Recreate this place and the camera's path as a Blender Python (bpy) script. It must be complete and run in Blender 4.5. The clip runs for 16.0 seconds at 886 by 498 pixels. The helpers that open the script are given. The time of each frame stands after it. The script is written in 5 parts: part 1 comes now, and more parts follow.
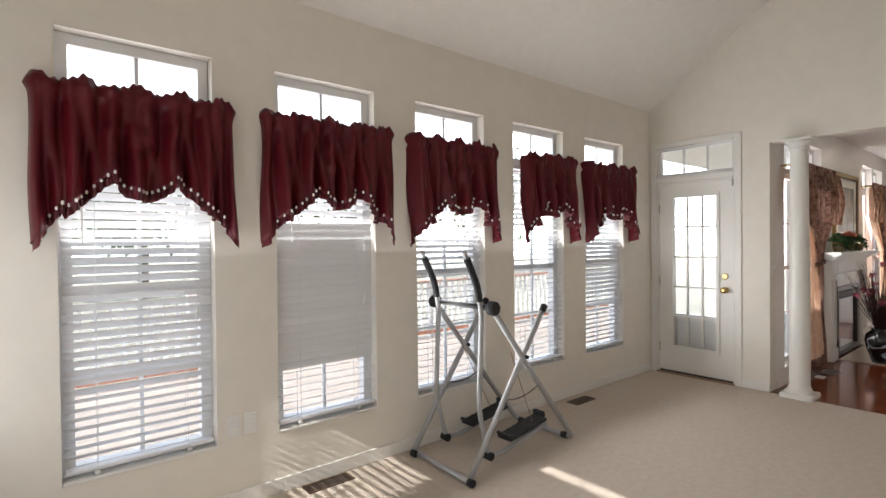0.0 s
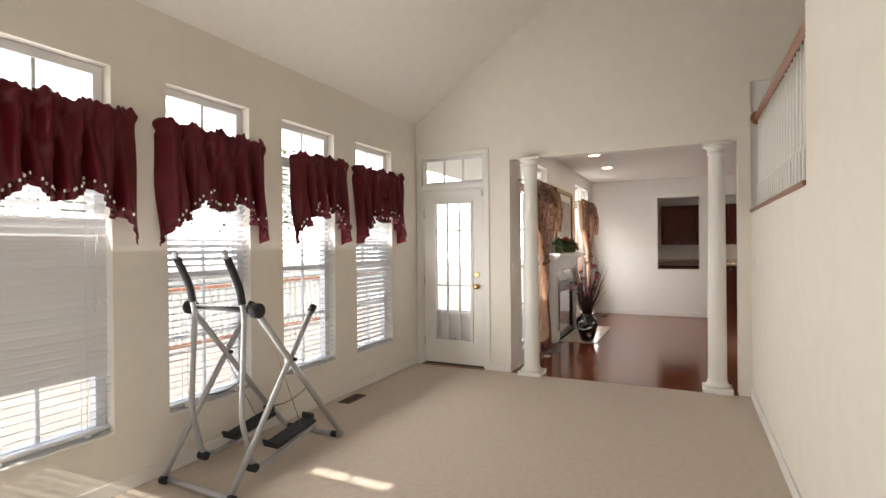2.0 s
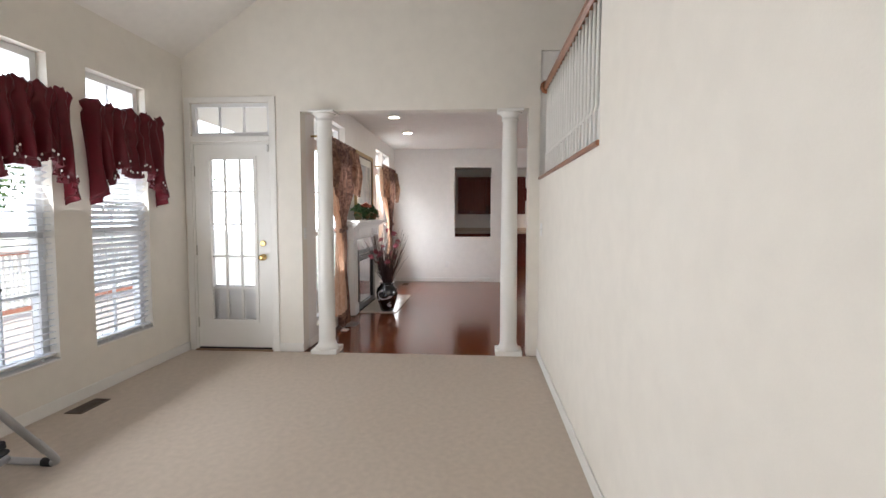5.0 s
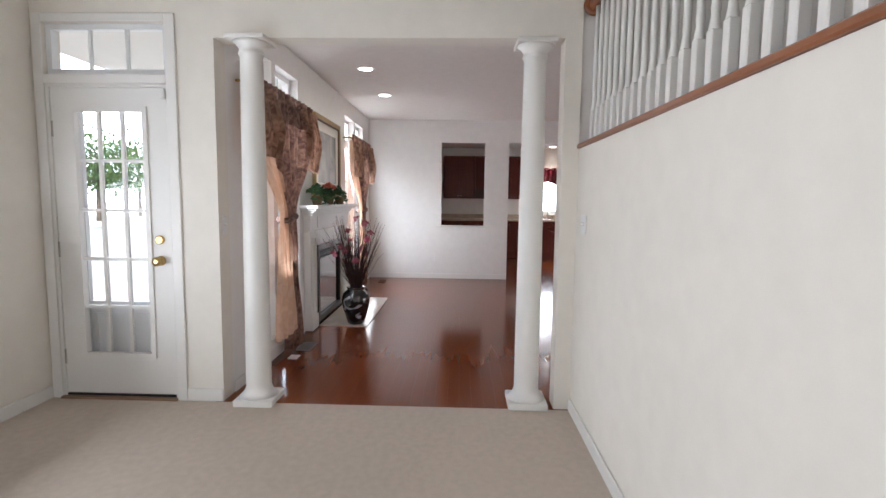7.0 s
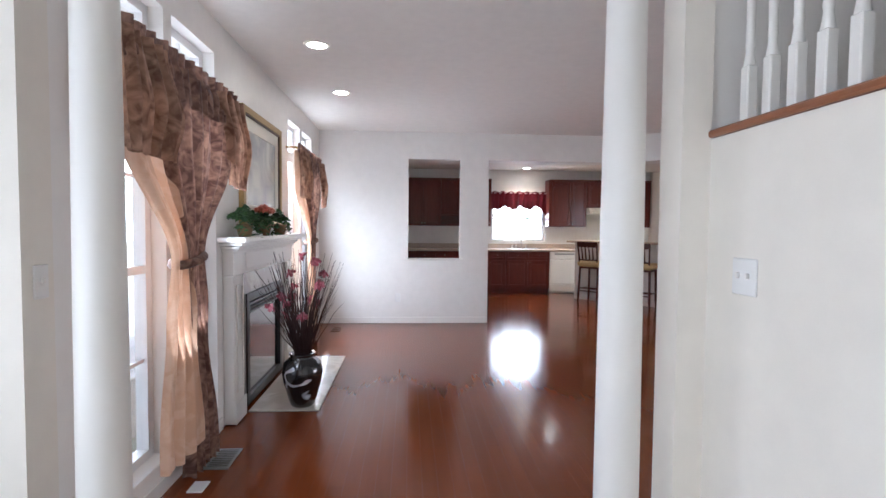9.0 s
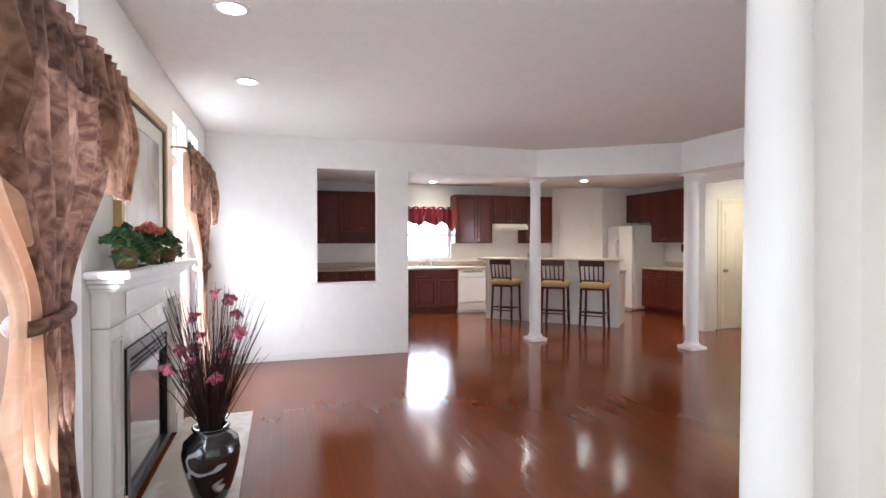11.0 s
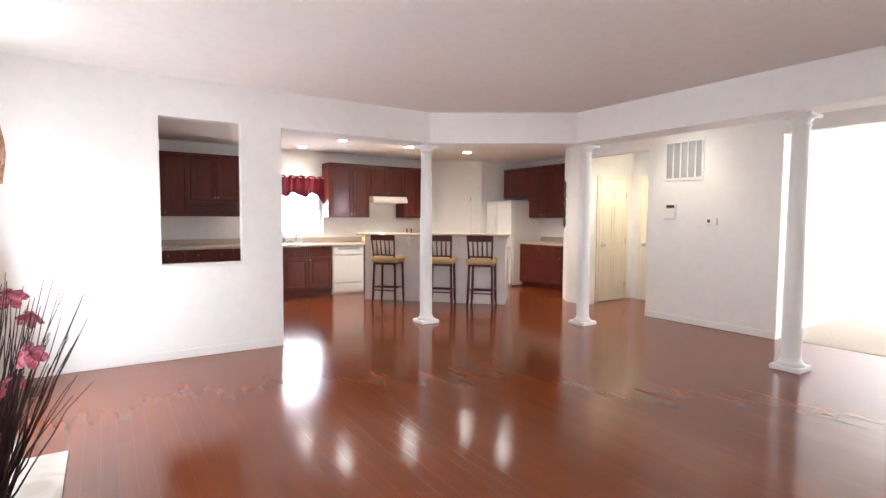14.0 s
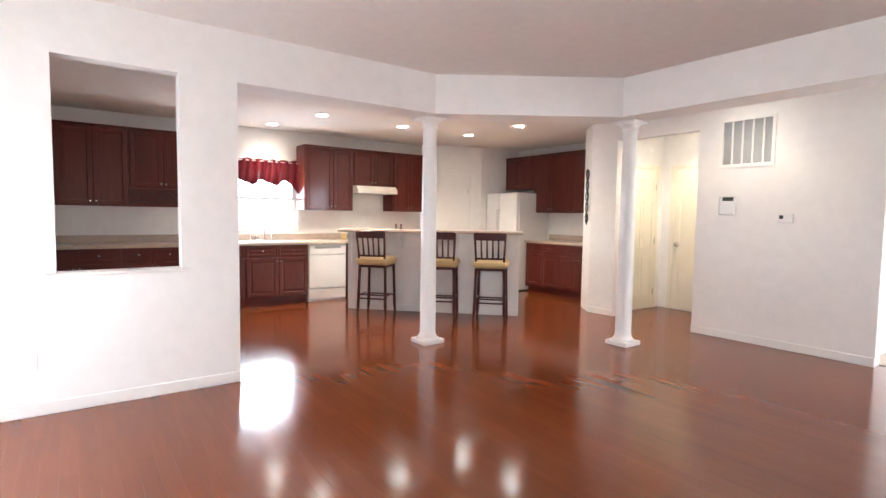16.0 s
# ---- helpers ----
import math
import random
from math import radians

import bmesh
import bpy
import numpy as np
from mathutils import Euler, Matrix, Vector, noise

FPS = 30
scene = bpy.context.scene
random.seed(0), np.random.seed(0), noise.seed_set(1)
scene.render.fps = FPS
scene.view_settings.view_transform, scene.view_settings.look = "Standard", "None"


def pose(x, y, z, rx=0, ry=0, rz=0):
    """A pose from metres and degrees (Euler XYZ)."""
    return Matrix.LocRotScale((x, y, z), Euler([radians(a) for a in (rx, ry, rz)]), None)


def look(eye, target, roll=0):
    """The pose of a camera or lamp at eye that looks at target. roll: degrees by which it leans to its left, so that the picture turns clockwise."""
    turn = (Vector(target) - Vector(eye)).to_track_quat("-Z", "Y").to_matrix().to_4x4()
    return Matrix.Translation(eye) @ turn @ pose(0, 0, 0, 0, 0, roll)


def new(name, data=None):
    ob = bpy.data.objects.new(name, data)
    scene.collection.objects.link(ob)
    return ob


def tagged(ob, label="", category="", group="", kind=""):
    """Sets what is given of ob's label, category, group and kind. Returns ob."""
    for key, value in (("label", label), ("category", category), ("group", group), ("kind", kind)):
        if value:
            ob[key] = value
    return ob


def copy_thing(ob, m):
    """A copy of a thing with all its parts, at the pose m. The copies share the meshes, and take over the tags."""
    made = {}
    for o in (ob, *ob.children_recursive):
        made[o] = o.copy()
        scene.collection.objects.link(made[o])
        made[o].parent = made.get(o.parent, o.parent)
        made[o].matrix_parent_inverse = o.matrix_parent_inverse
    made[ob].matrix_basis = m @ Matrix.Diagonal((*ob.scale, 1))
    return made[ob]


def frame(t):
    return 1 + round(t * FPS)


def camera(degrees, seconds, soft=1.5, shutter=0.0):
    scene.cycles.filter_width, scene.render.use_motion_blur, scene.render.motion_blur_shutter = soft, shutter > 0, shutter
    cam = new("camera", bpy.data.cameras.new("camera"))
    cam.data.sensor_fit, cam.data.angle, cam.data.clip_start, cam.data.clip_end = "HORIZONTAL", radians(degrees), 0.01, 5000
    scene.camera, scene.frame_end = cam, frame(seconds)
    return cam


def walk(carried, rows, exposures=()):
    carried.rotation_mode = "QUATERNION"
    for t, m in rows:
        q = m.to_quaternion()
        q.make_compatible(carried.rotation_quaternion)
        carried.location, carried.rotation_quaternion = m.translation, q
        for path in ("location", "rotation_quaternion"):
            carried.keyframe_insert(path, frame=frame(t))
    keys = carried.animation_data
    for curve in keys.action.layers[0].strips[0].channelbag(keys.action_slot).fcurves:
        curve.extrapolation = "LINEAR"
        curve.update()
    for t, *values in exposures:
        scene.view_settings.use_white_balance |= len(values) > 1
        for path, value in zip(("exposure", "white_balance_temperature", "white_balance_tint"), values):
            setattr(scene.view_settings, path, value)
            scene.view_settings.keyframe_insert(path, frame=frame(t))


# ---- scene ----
cam = camera(82.0, 16.0)
PATH = [
    (0, (0.035, 0.097, 1.437), (1.317, 1.631, 1.413), -0.6),
    (0.5, (0.044, 0.086, 1.43), (1.467, 1.491, 1.411), -0.7),
    (1, (0.051, 0.057, 1.413), (1.611, 1.309, 1.396), -0.6),
    (1.5, (0.054, 0.059, 1.418), (1.749, 1.12, 1.399), -0.5),
    (2, (0.063, 0.035, 1.396), (1.866, 0.9, 1.386), -0.5),
    (2.5, (0.065, 0.022, 1.382), (1.956, 0.672, 1.376), -0.4),
    (3, (0.08, 0.009, 1.37), (2.03, 0.453, 1.361), -0.3),
    (3.5, (0.086, 0.007, 1.366), (2.066, 0.295, 1.341), 0.0),
    (4, (0.132, 0.017, 1.33), (2.121, 0.226, 1.283), -0.2),
    (6.5, (1.792, 0.204, 1.377), (3.779, 0.289, 1.17), 0.8),
    (7, (2.213, 0.245, 1.358), (4.203, 0.309, 1.164), 0.7),
    (7.5, (2.638, 0.324, 1.355), (4.63, 0.358, 1.18), 0.6),
    (8, (3.043, 0.374, 1.354), (5.037, 0.387, 1.204), 0.5),
    (8.5, (3.389, 0.437, 1.354), (5.386, 0.409, 1.241), 0.3),
    (9, (3.735, 0.557, 1.368), (5.729, 0.423, 1.28), 0.5),
    (11.5, (4.718, 1.051, 1.416), (6.585, 0.335, 1.382), -0.3),
    (12, (4.879, 1.09, 1.415), (6.701, 0.268, 1.367), -0.4),
    (12.5, (5.033, 1.082, 1.376), (6.809, 0.164, 1.326), -0.4),
    (13, (5.188, 1.087, 1.351), (6.903, 0.061, 1.286), -0.4),
    (13.5, (5.335, 1.057, 1.353), (7.009, -0.032, 1.26), -0.1),
    (14, (5.463, 0.994, 1.36), (7.129, -0.107, 1.243), 0.3),
    (14.5, (5.735, 0.915, 1.325), (7.377, -0.220, 1.206), 0.6),
    (15, (6.069, 0.821, 1.316), (7.692, -0.342, 1.19), 0.9),
    (15.5, (6.423, 0.63, 1.324), (8.045, -0.533, 1.187), 0.9),
    (16, (6.809, 0.471, 1.317), (8.423, -0.702, 1.188), 0.8),
]
EXPOSURES = [(0.0, 0.65, 6250, 10), (2.0, 0.85, 6650, 10), (4.0, 0.93, 6200, 10), (7.0, 1.0, 5700, 10), (9.0, 1.3, 5350, 10), (11.5, 1.78, 5600, 10), (16.0, 2.2, 5750, 10)]
walk(cam, [(t, look(eye, target, roll)) for t, eye, target, roll in PATH], EXPOSURES)

# ---- light ----
SUN_WAY = Vector((1.0, 0.13, -0.69))
world = bpy.data.worlds.new("sky")
scene.world = world
world.use_nodes = True
wn = world.node_tree.nodes
sky = wn.new("ShaderNodeTexSky")
sky.sky_type = "NISHITA"
sky.sun_disc = False
sky.sun_elevation = radians(34.4)
sky.sun_rotation = math.atan2(-SUN_WAY.x, -SUN_WAY.y)
wn["Background"].inputs["Strength"].default_value = 0.15
world.node_tree.links.new(sky.outputs[0], wn["Background"].inputs["Color"])
sun = new("sun", bpy.data.lights.new("sun", "SUN"))
sun.data.energy, sun.data.angle, sun.data.color = 5.0, radians(0.5), (1.0, 0.95, 0.88)
sun.rotation_euler = SUN_WAY.to_track_quat("-Z", "Y").to_euler()


def window_lamp(name, eye, way, width, height, power, colour=(1.0, 0.98, 0.95)):
    """An area lamp in a window's opening, for the light of the sky."""
    lamp = new(name, bpy.data.lights.new(name, "AREA"))
    lamp.data.shape, lamp.data.size, lamp.data.size_y = "RECTANGLE", width, height
    lamp.data.energy, lamp.data.color = power, colour
    lamp.location = eye
    lamp.rotation_euler = Vector(way).to_track_quat("-Z", "Z").to_euler()
    return lamp


# ---- materials ----
def material(name, colour, rough=0.6, metal=0.0, grain=0.0, scale=40.0, bump=0.0, blotch=0.0, coat=0.0, trans=0.0, stretch=(1, 1, 1), space="Object", vary=0.0):
    """A node material: a base colour with grain at two scales, fine relief, and gloss."""
    mat = bpy.data.materials.new(name)
    mat.use_nodes = True
    nt = mat.node_tree
    bsdf = nt.nodes["Principled BSDF"]
    bsdf.inputs["Roughness"].default_value = rough
    bsdf.inputs["Metallic"].default_value = metal
    bsdf.inputs["Coat Weight"].default_value = coat
    bsdf.inputs["Coat Roughness"].default_value = 0.12
    bsdf.inputs["Transmission Weight"].default_value = trans
    tc = nt.nodes.new("ShaderNodeTexCoord")
    mp = nt.nodes.new("ShaderNodeMapping")
    mp.inputs["Scale"].default_value = stretch
    where = nt.nodes.new("ShaderNodeNewGeometry").outputs["Position"] if space == "World" else tc.outputs[space]
    nt.links.new(where, mp.inputs["Vector"])
    fine = nt.nodes.new("ShaderNodeTexNoise")
    fine.inputs["Scale"].default_value = scale
    fine.inputs["Detail"].default_value = 4
    large = nt.nodes.new("ShaderNodeTexNoise")
    large.inputs["Scale"].default_value = scale / 18
    nt.links.new(mp.outputs[0], fine.inputs["Vector"])
    nt.links.new(mp.outputs[0], large.inputs["Vector"])
    mix = nt.nodes.new("ShaderNodeMix")
    mix.data_type = "RGBA"
    mix.inputs["A"].default_value = (*[c * (1 - grain) for c in colour], 1)
    mix.inputs["B"].default_value = (*[min(1, c * (1 + grain)) for c in colour], 1)
    nt.links.new(fine.outputs["Fac"], mix.inputs["Factor"])
    last = mix.outputs["Result"]
    hsv = nt.nodes.new("ShaderNodeHueSaturation")
    rng = nt.nodes.new("ShaderNodeMapRange")
    rng.inputs["From Min"].default_value, rng.inputs["From Max"].default_value = 0.3, 0.7
    rng.inputs["To Min"].default_value, rng.inputs["To Max"].default_value = 1 - blotch, 1 + blotch
    nt.links.new(large.outputs["Fac"], rng.inputs["Value"])
    value = rng.outputs["Result"]
    if vary:
        info = nt.nodes.new("ShaderNodeObjectInfo")
        geo = nt.nodes.new("ShaderNodeNewGeometry")
        add = nt.nodes.new("ShaderNodeMath")
        add.operation = "ADD"
        nt.links.new(info.outputs["Random"], add.inputs[0])
        nt.links.new(geo.outputs["Random Per Island"], add.inputs[1])
        frac = nt.nodes.new("ShaderNodeMath")
        frac.operation = "FRACT"
        nt.links.new(add.outputs[0], frac.inputs[0])
        span = nt.nodes.new("ShaderNodeMapRange")
        span.inputs["To Min"].default_value, span.inputs["To Max"].default_value = 1 - vary, 1 + vary
        nt.links.new(frac.outputs[0], span.inputs["Value"])
        mul = nt.nodes.new("ShaderNodeMath")
        mul.operation = "MULTIPLY"
        nt.links.new(value, mul.inputs[0])
        nt.links.new(span.outputs["Result"], mul.inputs[1])
        value = mul.outputs[0]
    nt.links.new(value, hsv.inputs["Value"])
    nt.links.new(last, hsv.inputs["Color"])
    nt.links.new(hsv.outputs["Color"], bsdf.inputs["Base Color"])
    if bump:
        bp = nt.nodes.new("ShaderNodeBump")
        bp.inputs["Strength"].default_value = bump
        bp.inputs["Distance"].default_value = 0.004
        nt.links.new(fine.outputs["Fac"], bp.inputs["Height"])
        nt.links.new(bp.outputs["Normal"], bsdf.inputs["Normal"])
    return mat


def two_tone(name, dark, light, scale, rough=0.7, low=0.45, high=0.6, trans=0.0, detail=5.0, sheer=0.0, coat=0.0):
    """A patterned material: blotches of a second colour on a ground."""
    mat = bpy.data.materials.new(name)
    mat.use_nodes = True
    nt = mat.node_tree
    bsdf = nt.nodes["Principled BSDF"]
    bsdf.inputs["Roughness"].default_value = rough
    bsdf.inputs["Coat Weight"].default_value = coat
    tc = nt.nodes.new("ShaderNodeTexCoord")
    tex = nt.nodes.new("ShaderNodeTexNoise")
    tex.inputs["Scale"].default_value = scale
    tex.inputs["Detail"].default_value = detail
    tex.inputs["Distortion"].default_value = 1.4
    nt.links.new(tc.outputs["Object"], tex.inputs["Vector"])
    ramp = nt.nodes.new("ShaderNodeValToRGB")
    ramp.color_ramp.elements[0].position, ramp.color_ramp.elements[1].position = low, high
    ramp.color_ramp.elements[0].color, ramp.color_ramp.elements[1].color = (*dark, 1), (*light, 1)
    nt.links.new(tex.outputs["Fac"], ramp.inputs["Fac"])
    nt.links.new(ramp.outputs["Color"], bsdf.inputs["Base Color"])
    if sheer:
        out = nt.nodes["Material Output"]
        tl = nt.nodes.new("ShaderNodeBsdfTranslucent")
        nt.links.new(ramp.outputs["Color"], tl.inputs["Color"])
        mx = nt.nodes.new("ShaderNodeMixShader")
        mx.inputs[0].default_value = sheer
        nt.links.new(bsdf.outputs[0], mx.inputs[1])
        nt.links.new(tl.outputs[0], mx.inputs[2])
        nt.links.new(mx.outputs[0], out.inputs["Surface"])
    return mat


def glow(name, colour, strength):
    mat = bpy.data.materials.new(name)
    mat.use_nodes = True
    bsdf = mat.node_tree.nodes["Principled BSDF"]
    bsdf.inputs["Base Color"].default_value = (*colour, 1)
    bsdf.inputs["Emission Color"].default_value = (*colour, 1)
    bsdf.inputs["Emission Strength"].default_value = strength
    return mat


PAINT = material("cream_wall_paint", (0.81, 0.765, 0.69), 0.75, grain=0.015, scale=160, bump=0.06, blotch=0.02)
PAINT_WHITE = material("off_white_wall_paint", (0.83, 0.805, 0.77), 0.7, grain=0.015, scale=160, bump=0.06, blotch=0.02)
CEILING = material("flat_ceiling_paint", (0.80, 0.76, 0.71), 0.9, grain=0.02, scale=220, bump=0.1, blotch=0.02)
TRIM = material("white_trim_paint", (0.82, 0.80, 0.76), 0.4, grain=0.01, scale=60, bump=0.02, blotch=0.015)
VINYL = material("white_vinyl", (0.80, 0.80, 0.80), 0.35, grain=0.01, scale=50)
SLAT = material("white_blind_slat", (0.78, 0.78, 0.79), 0.45, grain=0.02, scale=30, vary=0.03)
CARPET = material("cream_cut_pile_carpet", (0.60, 0.515, 0.43), 0.95, grain=0.16, scale=420, bump=0.9, blotch=0.05)
PLANK = material("cherry_floor_plank", (0.19, 0.045, 0.012), 0.14, grain=0.14, scale=15, bump=0.0, blotch=0.12, coat=0.0, stretch=(0.12, 1.6, 1), vary=0.06, space="World")
SUBFLOOR = material("dark_floor_joint", (0.13, 0.032, 0.010), 0.5, grain=0.1)
CHERRY = material("cherry_cabinet_wood", (0.105, 0.018, 0.011), 0.30, grain=0.4, scale=30, bump=0.08, blotch=0.15, coat=0.3, stretch=(1.6, 1.6, 0.14))
RACK_SHADE = material("shaded_rack_recess", (0.035, 0.011, 0.009), 0.5, grain=0.2)
MAHOGANY = material("dark_mahogany_stool_wood", (0.065, 0.015, 0.012), 0.3, grain=0.25, scale=40, coat=0.05, stretch=(1.5, 1.5, 0.2))
RAILWOOD = material("stained_oak_rail", (0.25, 0.09, 0.035), 0.35, grain=0.25, scale=40, bump=0.05, coat=0.2, stretch=(0.1, 1.5, 1.5))
MAROON = material("burgundy_satin", (0.095, 0.004, 0.010), 0.42, grain=0.2, scale=300, bump=0.12, blotch=0.1)
MAROON_TRIM = material("burgundy_fringe", (0.085, 0.010, 0.014), 0.8, grain=0.3, scale=300)
BEAD = material("clear_white_bead", (0.85, 0.82, 0.80), 0.15)
PEACH = two_tone("peach_satin", (0.66, 0.42, 0.28), (0.72, 0.50, 0.36), 8, 0.45, sheer=0.15)
FLORAL = two_tone("brown_floral_sheer", (0.11, 0.05, 0.038), (0.36, 0.21, 0.15), 13, 0.5, 0.38, 0.66, sheer=0.25)
JABOT = two_tone("peach_brown_sheer", (0.20, 0.10, 0.065), (0.55, 0.34, 0.23), 10, 0.5, 0.35, 0.62, sheer=0.4)
GOLD = material("gilt_frame", (0.42, 0.29, 0.12), 0.42, metal=0.6, grain=0.25, scale=60, bump=0.2)
PAINTING = two_tone("muted_landscape_print", (0.36, 0.38, 0.38), (0.62, 0.60, 0.52), 3.2, 0.25, 0.3, 0.7, coat=0.5)
MAT_BOARD = material("cream_mat_board", (0.72, 0.69, 0.60), 0.5, grain=0.02)
MARBLE = two_tone("beige_marble", (0.55, 0.49, 0.41), (0.68, 0.63, 0.55), 4, 0.3, coat=0.3)
GREY_MARBLE = two_tone("grey_marble_surround", (0.44, 0.41, 0.38), (0.58, 0.55, 0.51), 5, 0.25, coat=0.3)
BLACK = material("black_metal", (0.015, 0.015, 0.016), 0.35, grain=0.2)
RUBBER = material("black_foam_rubber", (0.018, 0.018, 0.02), 0.75, grain=0.3, scale=200, bump=0.2)
STEEL = material("silver_grey_paint", (0.42, 0.42, 0.43), 0.35, metal=0.35, grain=0.05, scale=80)
CHROME = material("brushed_nickel", (0.62, 0.60, 0.57), 0.25, metal=1.0, grain=0.05)
BRASS = material("polished_brass", (0.65, 0.46, 0.19), 0.25, metal=1.0, grain=0.06)
GLASS_BLACK = material("dark_fire_glass", (0.01, 0.01, 0.012), 0.06, coat=1.0)
VASE_MAT = two_tone("black_vase_with_silver_swirls", (0.008, 0.008, 0.010), (0.55, 0.55, 0.58), 5, 0.12, 0.60, 0.635, detail=1.0, coat=1.0)
TWIG = material("dark_twigs", (0.035, 0.012, 0.012), 0.7, grain=0.3, scale=80)
PETAL = two_tone("dusty_pink_petal", (0.30, 0.045, 0.075), (0.55, 0.20, 0.25), 30, 0.6, sheer=0.2)
CORAL = two_tone("coral_petal", (0.62, 0.16, 0.11), (0.78, 0.32, 0.24), 30, 0.6, sheer=0.2)
LEAF = two_tone("dark_green_leaf", (0.025, 0.065, 0.022), (0.07, 0.15, 0.05), 20, 0.5, sheer=0.2)
POT = material("brown_clay_pot", (0.20, 0.11, 0.05), 0.5, grain=0.2)
LAMINATE = two_tone("beige_laminate", (0.42, 0.33, 0.26), (0.55, 0.45, 0.37), 90, 0.35)
APPLIANCE = material("white_enamel", (0.80, 0.79, 0.76), 0.25, grain=0.01, coat=0.3)
BISQUE = material("bisque_enamel", (0.78, 0.74, 0.66), 0.3, grain=0.01, coat=0.3)
CUSHION = material("straw_yellow_cushion", (0.60, 0.43, 0.20), 0.8, grain=0.12, scale=200, bump=0.3)
DOOR_CREAM = material("cream_door_paint", (0.76, 0.71, 0.58), 0.45, grain=0.01)
# Shade of the return vent's bays, put into the grey of louvres and backing.
VENT_GREY = material("louvre_bay_shade_grey", (0.42, 0.42, 0.42), 0.5, grain=0.05)
# Grey of grilles; also stands for the shaded handle recess and sink hollow.
GREY_GRILLE = material("grey_grille_and_recess_shade", (0.30, 0.30, 0.30), 0.6, grain=0.1)
PLASTIC = material("white_plastic", (0.80, 0.79, 0.77), 0.4, grain=0.01)
LCD = material("dark_green_display", (0.05, 0.06, 0.05), 0.2)
BROWN_METAL = material("brown_register_metal", (0.10, 0.065, 0.045), 0.5, grain=0.2)
SEALANT = material("worn_threshold", (0.28, 0.17, 0.10), 0.5, grain=0.2)
HAZE = glow("bright_hazy_sky", (0.93, 0.96, 1.0), 2.0)
LENS = glow("lit_downlight_lens", (1.0, 0.90, 0.72), 26.0)
DECKWOOD = material("weathered_deck_boards", (0.50, 0.43, 0.37), 0.8, grain=0.2, scale=30, blotch=0.1, vary=0.1)
REDWOOD = material("red_stained_railing", (0.42, 0.17, 0.10), 0.7, grain=0.2, scale=30)
SIDING = material("pale_vinyl_siding", (0.74, 0.72, 0.68), 0.6, grain=0.03)
GRASS = material("dry_lawn", (0.40, 0.38, 0.30), 0.9, grain=0.2, scale=60, blotch=0.25)
BARK = material("bark", (0.13, 0.10, 0.08), 0.9, grain=0.4, scale=30, bump=0.5)
FOLIAGE = two_tone("tree_foliage", (0.05, 0.09, 0.025), (0.12, 0.17, 0.06), 1.5, 0.7, sheer=0.3)

for polished, level in ((PLANK, 0.42), (CHERRY, 0.25), (MAHOGANY, 0.25), (MAROON, 0.3)):
    polished.node_tree.nodes["Principled BSDF"].inputs["Specular IOR Level"].default_value = level

GLASS = bpy.data.materials.new("window_glass")
GLASS.use_nodes = True
gt = GLASS.node_tree
gg, gtr, gmx = (gt.nodes.new(k) for k in ("ShaderNodeBsdfGlossy", "ShaderNodeBsdfTransparent", "ShaderNodeMixShader"))
gg.inputs["Roughness"].default_value = 0.02
gmx.inputs[0].default_value = 0.05
gt.links.new(gtr.outputs[0], gmx.inputs[1])
gt.links.new(gg.outputs[0], gmx.inputs[2])
gt.links.new(gmx.outputs[0], gt.nodes["Material Output"].inputs["Surface"])


# ---- building blocks ----
def thing(name, at, label, category, group="", kind=""):
    ob = new(name)
    ob.location = at
    ob.empty_display_size = 0.1
    return tagged(ob, label, category, group, kind)


def part(name, bm, mat, parent=None, label="", smooth=False, kind=""):
    """Links a bmesh, given in world metres, as one mesh object under its parent."""
    me = bpy.data.meshes.new(name)
    bm.normal_update()
    bm.to_mesh(me)
    bm.free()
    for m in (mat if isinstance(mat, (list, tuple)) else (mat,)):
        me.materials.append(m)
    if smooth:
        me.shade_smooth()
    ob = new(name, me)
    if parent:
        ob.parent = parent
        ob.matrix_parent_inverse = Matrix.Identity(4) if parent.parent else Matrix.Translation(-parent.location)
    if label:
        ob["label"] = label
    if kind:
        ob["kind"] = kind
    return ob


def box(bm, x0, x1, y0, y1, z0, z1, bevel=0.0, index=0, turn=None):
    made = bmesh.ops.create_cube(bm, size=1.0)
    m = Matrix.Translation(((x0 + x1) / 2, (y0 + y1) / 2, (z0 + z1) / 2)) @ Matrix.Diagonal((abs(x1 - x0), abs(y1 - y0), abs(z1 - z0), 1))
    bmesh.ops.transform(bm, matrix=(turn @ m) if turn else m, verts=made["verts"])
    faces = {f for v in made["verts"] for f in v.link_faces}
    for f in faces:
        f.material_index = index
    if bevel:
        edges = {e for v in made["verts"] for e in v.link_edges}
        out = bmesh.ops.bevel(bm, geom=list(edges), offset=bevel, segments=1, affect="EDGES")
        for f in out["faces"]:
            f.material_index = index
    return bm


def boxes(*rows, bevel=0.0):
    bm = bmesh.new()
    for r in rows:
        box(bm, *r, bevel=bevel)
    return bm


def lathe(bm, profile, at=(0, 0, 0), seg=24, turn=None, index=0):
    """A turned solid from rows of (radius, height)."""
    rings = []
    m = Matrix.Translation(at) @ (turn or Matrix.Identity(4))
    for r, z in profile:
        rings.append([bm.verts.new(m @ Vector((r * math.cos(2 * math.pi * k / seg), r * math.sin(2 * math.pi * k / seg), z))) for k in range(seg)])
    for a, b in zip(rings, rings[1:]):
        for k in range(seg):
            f = bm.faces.new((a[k], a[(k + 1) % seg], b[(k + 1) % seg], b[k]))
            f.smooth, f.material_index = True, index
    bm.faces.new(list(reversed(rings[0]))).material_index = index
    bm.faces.new(rings[-1]).material_index = index
    return bm


